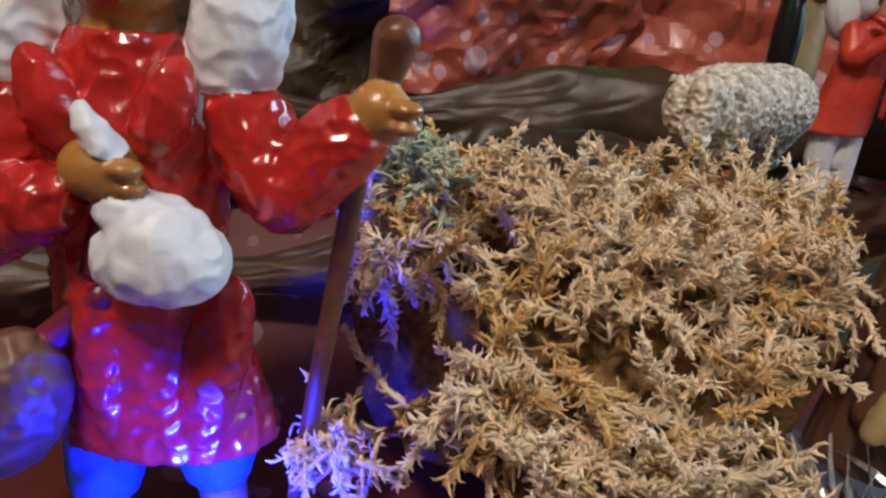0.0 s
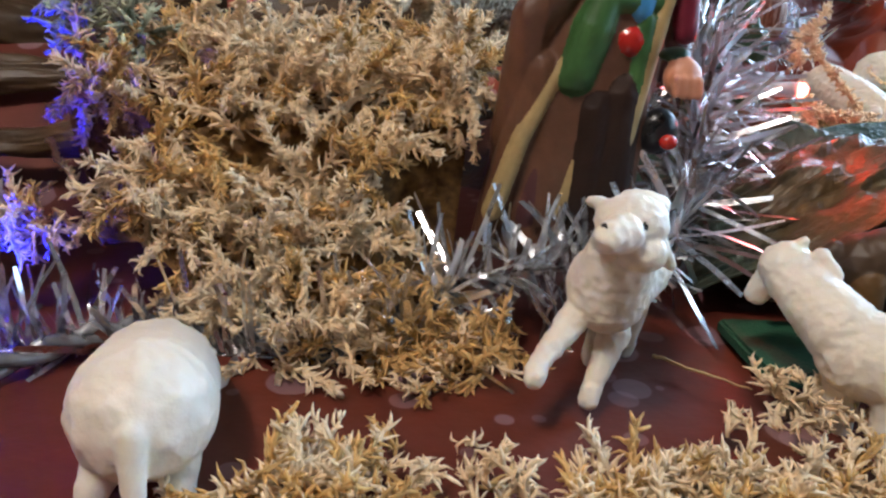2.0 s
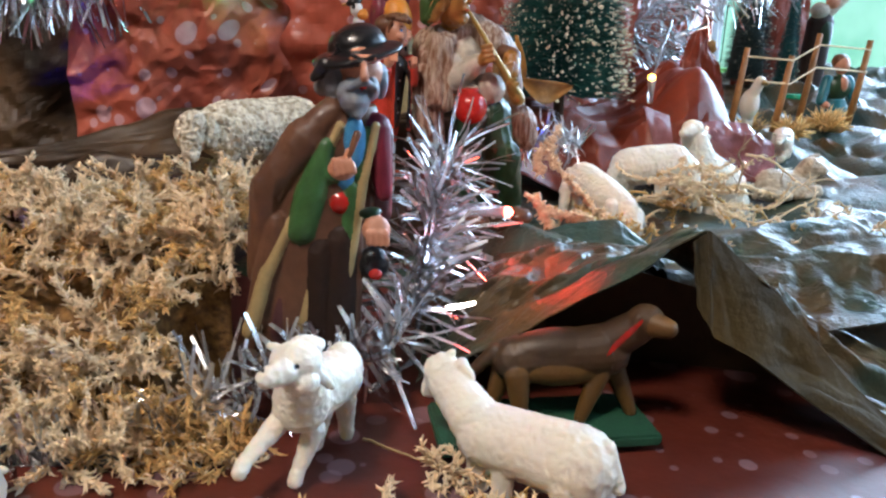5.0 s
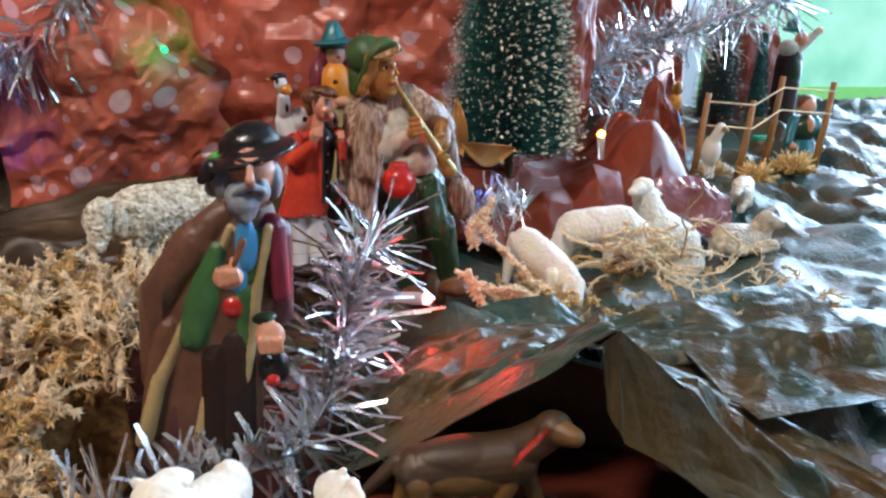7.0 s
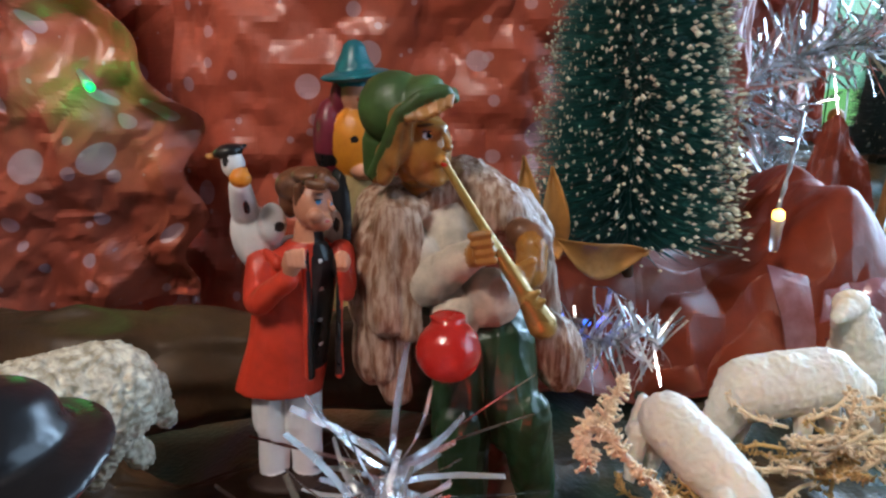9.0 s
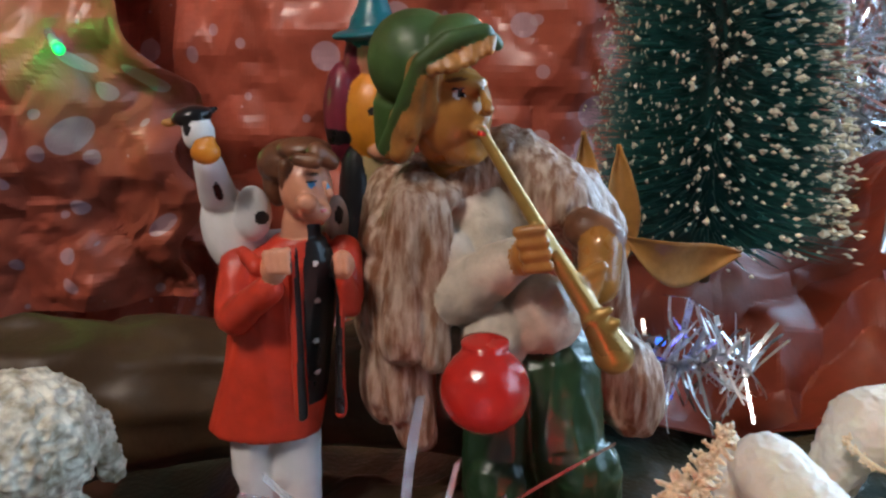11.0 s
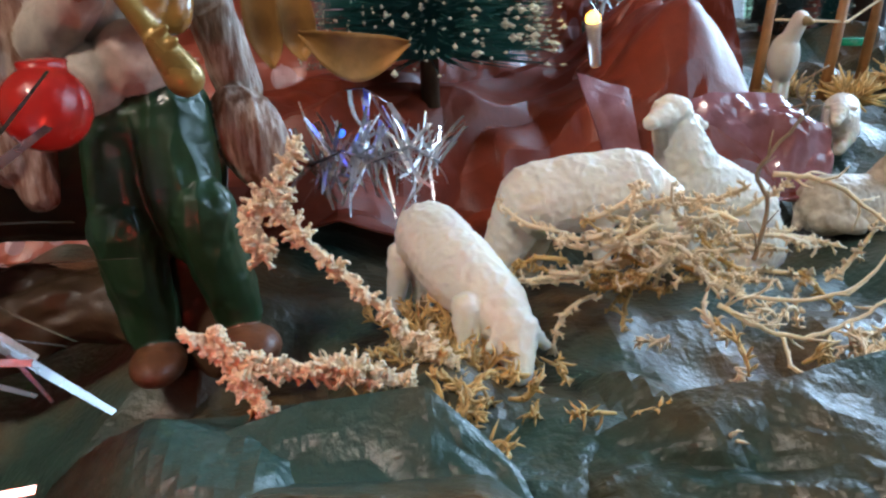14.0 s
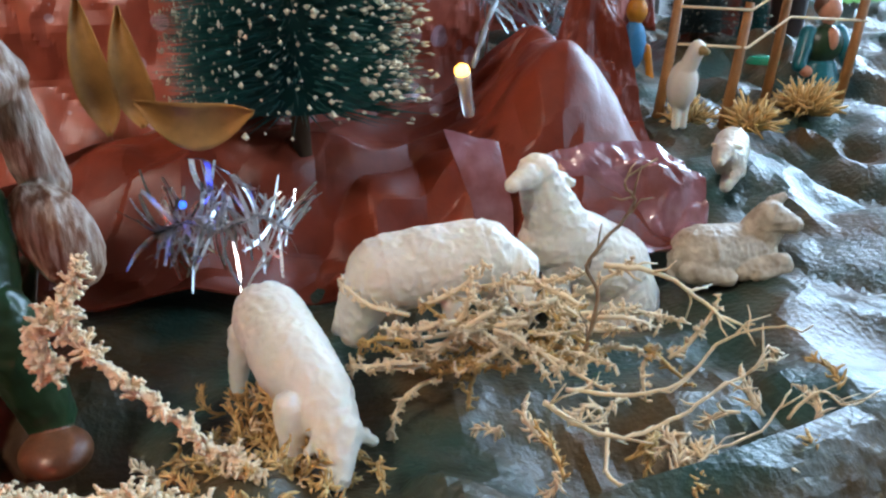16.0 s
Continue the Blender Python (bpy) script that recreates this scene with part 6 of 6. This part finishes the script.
led("fairy_light", (0.2345, 0.2125, 0.083), (0.86, -0.51, 0.07), RED_GLOW, "lit red fairy light in a clear plastic socket", 0.0030, 0.038)
led("fairy_light", (-0.018, 0.112, 0.024), (0.3, -0.4, 1), BLUE_GLOW, "lit blue fairy light among tinsel")
led("fairy_light", (0.290, 0.364, 0.100), (0.2, -1, 0.3), BLUE_GLOW, "lit blue fairy light below the tree", 0.0015, 0.012)
led("fairy_light", (0.098, 0.408, 0.185), (0.5, -0.6, -0.4), GREEN_GLOW, "lit green fairy light in the hanging tinsel", 0.0022, 0.014)
led("fairy_light", (0.388, 0.414, 0.130), (-0.2, -0.4, 0.8), AMBER_GLOW, "lit amber fairy light beside the tree", 0.0032, 0.020)


def cable(pts, r, label):
    t = thing("light_cable", label, "cable", pts[0])
    for k in (0, 1):
        v, f = [], []
        P = []
        for i in range(len(pts) - 1):
            a, b = Vector(pts[i]), Vector(pts[i + 1])
            for s in range(8):
                u = s / 8
                q = a.lerp(b, u)
                ph = (i * 8 + s) * 0.9 + k * math.pi
                P.append(q + Vector((0, math.cos(ph), math.sin(ph))) * r - Vector(pts[0]))
        tube(v, f, P, [r * 0.9] * len(P), 6)
        o = new("strand", mesh_of("strand", v, f, [CABLE]))
        o.parent = t
    return t


cable([(-0.10, 0.055, 0.020), (-0.05, 0.070, 0.019), (-0.013, 0.085, 0.020), (0.000, 0.108, 0.021), (0.020, 0.128, 0.023), (0.041, 0.138, 0.024), (0.064, 0.130, 0.021), (0.090, 0.128, 0.018)], 0.0019, "twisted dark clear light cable on the paper")
cable([(0.170, 0.160, 0.024), (0.188, 0.172, 0.030), (0.200, 0.205, 0.066), (0.205, 0.230, 0.078)], 0.0009, "twisted light cable under the tinsel")
cable([(0.395, 0.428, 0.130), (0.405, 0.440, 0.150), (0.425, 0.470, 0.170), (0.450, 0.56, 0.175)], 0.0009, "twisted light cable behind the mound")


# ---- far pasture ----
def pasture():
    f = [E((.545, .545, .100), (.0085, .0100, .0150), WOOL, (10, 0, 0)), C((.545, .541, .110), (.5475, .536, .122), .0052, .0048, WOOL), C((.5475, .536, .122), (.5495, .529, .1205), .0036, .0022, TAN),
         C((.543, .545, .092), (.543, .545, .076), .0028, .0022, WOOL), C((.548, .545, .092), (.548, .545, .076), .0028, .0022, WOOL)]
    sculpt("goat_figurine", f, (.546, .545, .074), "slim white goat figurine beside the fence", "figurine", 0.0008)
    fence = thing("stick_fence", "rustic fence of orange sticks and wire", "fence", (0.6, 0.58, 0.06))
    tops = [((.548, .580, .070), (.556, .580, .150)), ((.588, .570, .066), (.597, .570, .144)), ((.640, .610, .066), (.650, .610, .165)), ((.690, .600, .070), (.700, .600, .160))]
    for a, b in tops:
        v, fc = [], []
        off = Vector((0.6, 0.58, 0.06))
        tube(v, fc, [Vector(a) - off, (Vector(a) + Vector(b)) / 2 - off + Vector((.0006, 0, 0)), Vector(b) - off], [.0036, .0033, .0030], 8)
        o = new("post", mesh_of("post", v, fc, [STICK]))
        o.parent = fence
    for z in (-0.008, -0.030):
        v, fc = [], []
        off = Vector((0.6, 0.58, 0.06))
        tube(v, fc, [Vector(b) + Vector((0, -.003, z + 0.004 * math.sin(i * 2.0))) - off for i, (a, b) in enumerate(tops)], [.0009] * 4, 5)
        o = new("wire", mesh_of("wire", v, fc, [MOSS]))
        o.parent = fence
    for c, r in (((.600, .560, .068), .016), ((.660, .590, .070), .018), ((.565, .575, .068), .014)):
        bush = thing("straw_tuft", "brown ochre straw tuft at the fence", "straw", c)
        v, fc = [], []
        for i in range(160):
            w = Vector((RNG.uniform(-1, 1), RNG.uniform(-1, 1), RNG.uniform(0.1, 1.2))).normalized()
            tube(v, fc, [Vector((0, 0, 0)) + w * r * 0.2, w * r * 0.8 + rnd(0.002), w * r * 1.3 + rnd(0.005)], [.0016, .0012, .0004], 4)
        o = new("straw_brush", mesh_of("straw_brush", v, fc, [OCHREMOSS]))
        o.parent = bush
        tagged(o, kind="stuff")
    # shepherdess in green
    x, y, z = .700, .640, .050
    f = [Lo([(z, x, y, .022, .016), (z + .03, x, y, .018, .014), (z + .048, x, y, .012, .010)], TEAL), E((x, y - .002, z + .060), (.014, .010, .014), DKGREEN), E((x + .001, y - .009, z + .064), (.0045, .005, .0085), SKIN),
         C((x - .012, y, z + .068), (x - .020, y - .006, z + .046), .0058, .005, TEAL), C((x + .012, y, z + .068), (x + .020, y - .006, z + .046), .0058, .005, TEAL), E((x - .016, y - .010, z + .042), .0042, SKIN), E((x + .017, y - .010, z + .040), .0042, OCHRE),
         E((x + .002, y - .001, z + .083), (.0078, .0078, .0092), SKIN), E((x + .002, y + .003, z + .087), (.0095, .0085, .0085), HAIR)]
    sculpt("shepherdess_figurine", f, (x, y, z), "dark-haired figurine in green dress", "figurine", 0.0009)
    x, y, z = .775, .80, .095
    f = [Lo([(z, x, y, .016, .013), (z + .04, x + .002, y, .017, .014), (z + .085, x + .004, y, .017, .013), (z + .098, x + .004, y, .010, .009)], DKBROWN), E((x + .006, y - .009, z + .070), (.010, .007, .018), DKGREEN),
         E((x - .004, y - .006, z + .098), (.012, .010, .010), CREAM), E((x + .014, y - .004, z + .108), (.0085, .0085, .0100), SKIN), C((x + .010, y - .004, z + .094), (x + .032, y - .008, z + .118), .0060, .0045, CREAM),
         E((x + .003, y, z + .120), (.013, .012, .0035), TEAL), E((x + .003, y, z + .126), (.0085, .0085, .0075), TEAL), E((x + .034, y - .008, z + .119), .0045, ORANGE)]
    sculpt("standing_figurine", f, (x, y, z), "tall figurine in dark coat with cream sleeve", "figurine", 0.0010)
    x, y, z = .590, .720, .085
    f = [E((x, y, z + .020), (.010, .009, .020), BLUE), E((x + .001, y, z + .046), (.0085, .008, .0105), ORANGE), E((x + .002, y - .002, z + .062), (.007, .007, .008), OCHRE), C((x + .010, y - .004, z + .018), (x + .014, y - .006, z - .006), .0030, .0030, ORANGE)]
    sculpt("small_figurine", f, (x, y, z - .006), "small orange and blue figurine behind the mound", "figurine", 0.0009)
    # russet paper standing behind the tall figurine
    facet("red_paper_rock", [(.70, .86, .08), (.76, .855, .08), (.83, .86, .08)], [(.715, .865, .215), (.76, .86, .225), (.80, .865, .215)], PLAIN_RED, "standing russet paper rock", 0.012, 15, 30)
    facet("red_paper_rock", [(.435, .515, .060), (.475, .505, .060), (.52, .515, .060)], [(.472, .530, .160), (.479, .528, .166), (.492, .532, .150)], PLAIN_RED, "upright pointed russet paper rock", 0.014, 17, 40)
    bm = bmesh.new()
    bmesh.ops.create_cone(bm, cap_ends=True, segments=20, radius1=0.012, radius2=0.010, depth=0.005)
    bmesh.ops.bevel(bm, geom=list(bm.edges), offset=0.0006, segments=1, affect='EDGES')
    ob = part("green_bottle_cap", bm, material("emerald plastic", (0.01, 0.30, 0.16), 0.25, vary=0.1))
    ob.location = (.655, .640, .100)
    tagged(ob, "round emerald green plastic lid", "lid")


pasture()
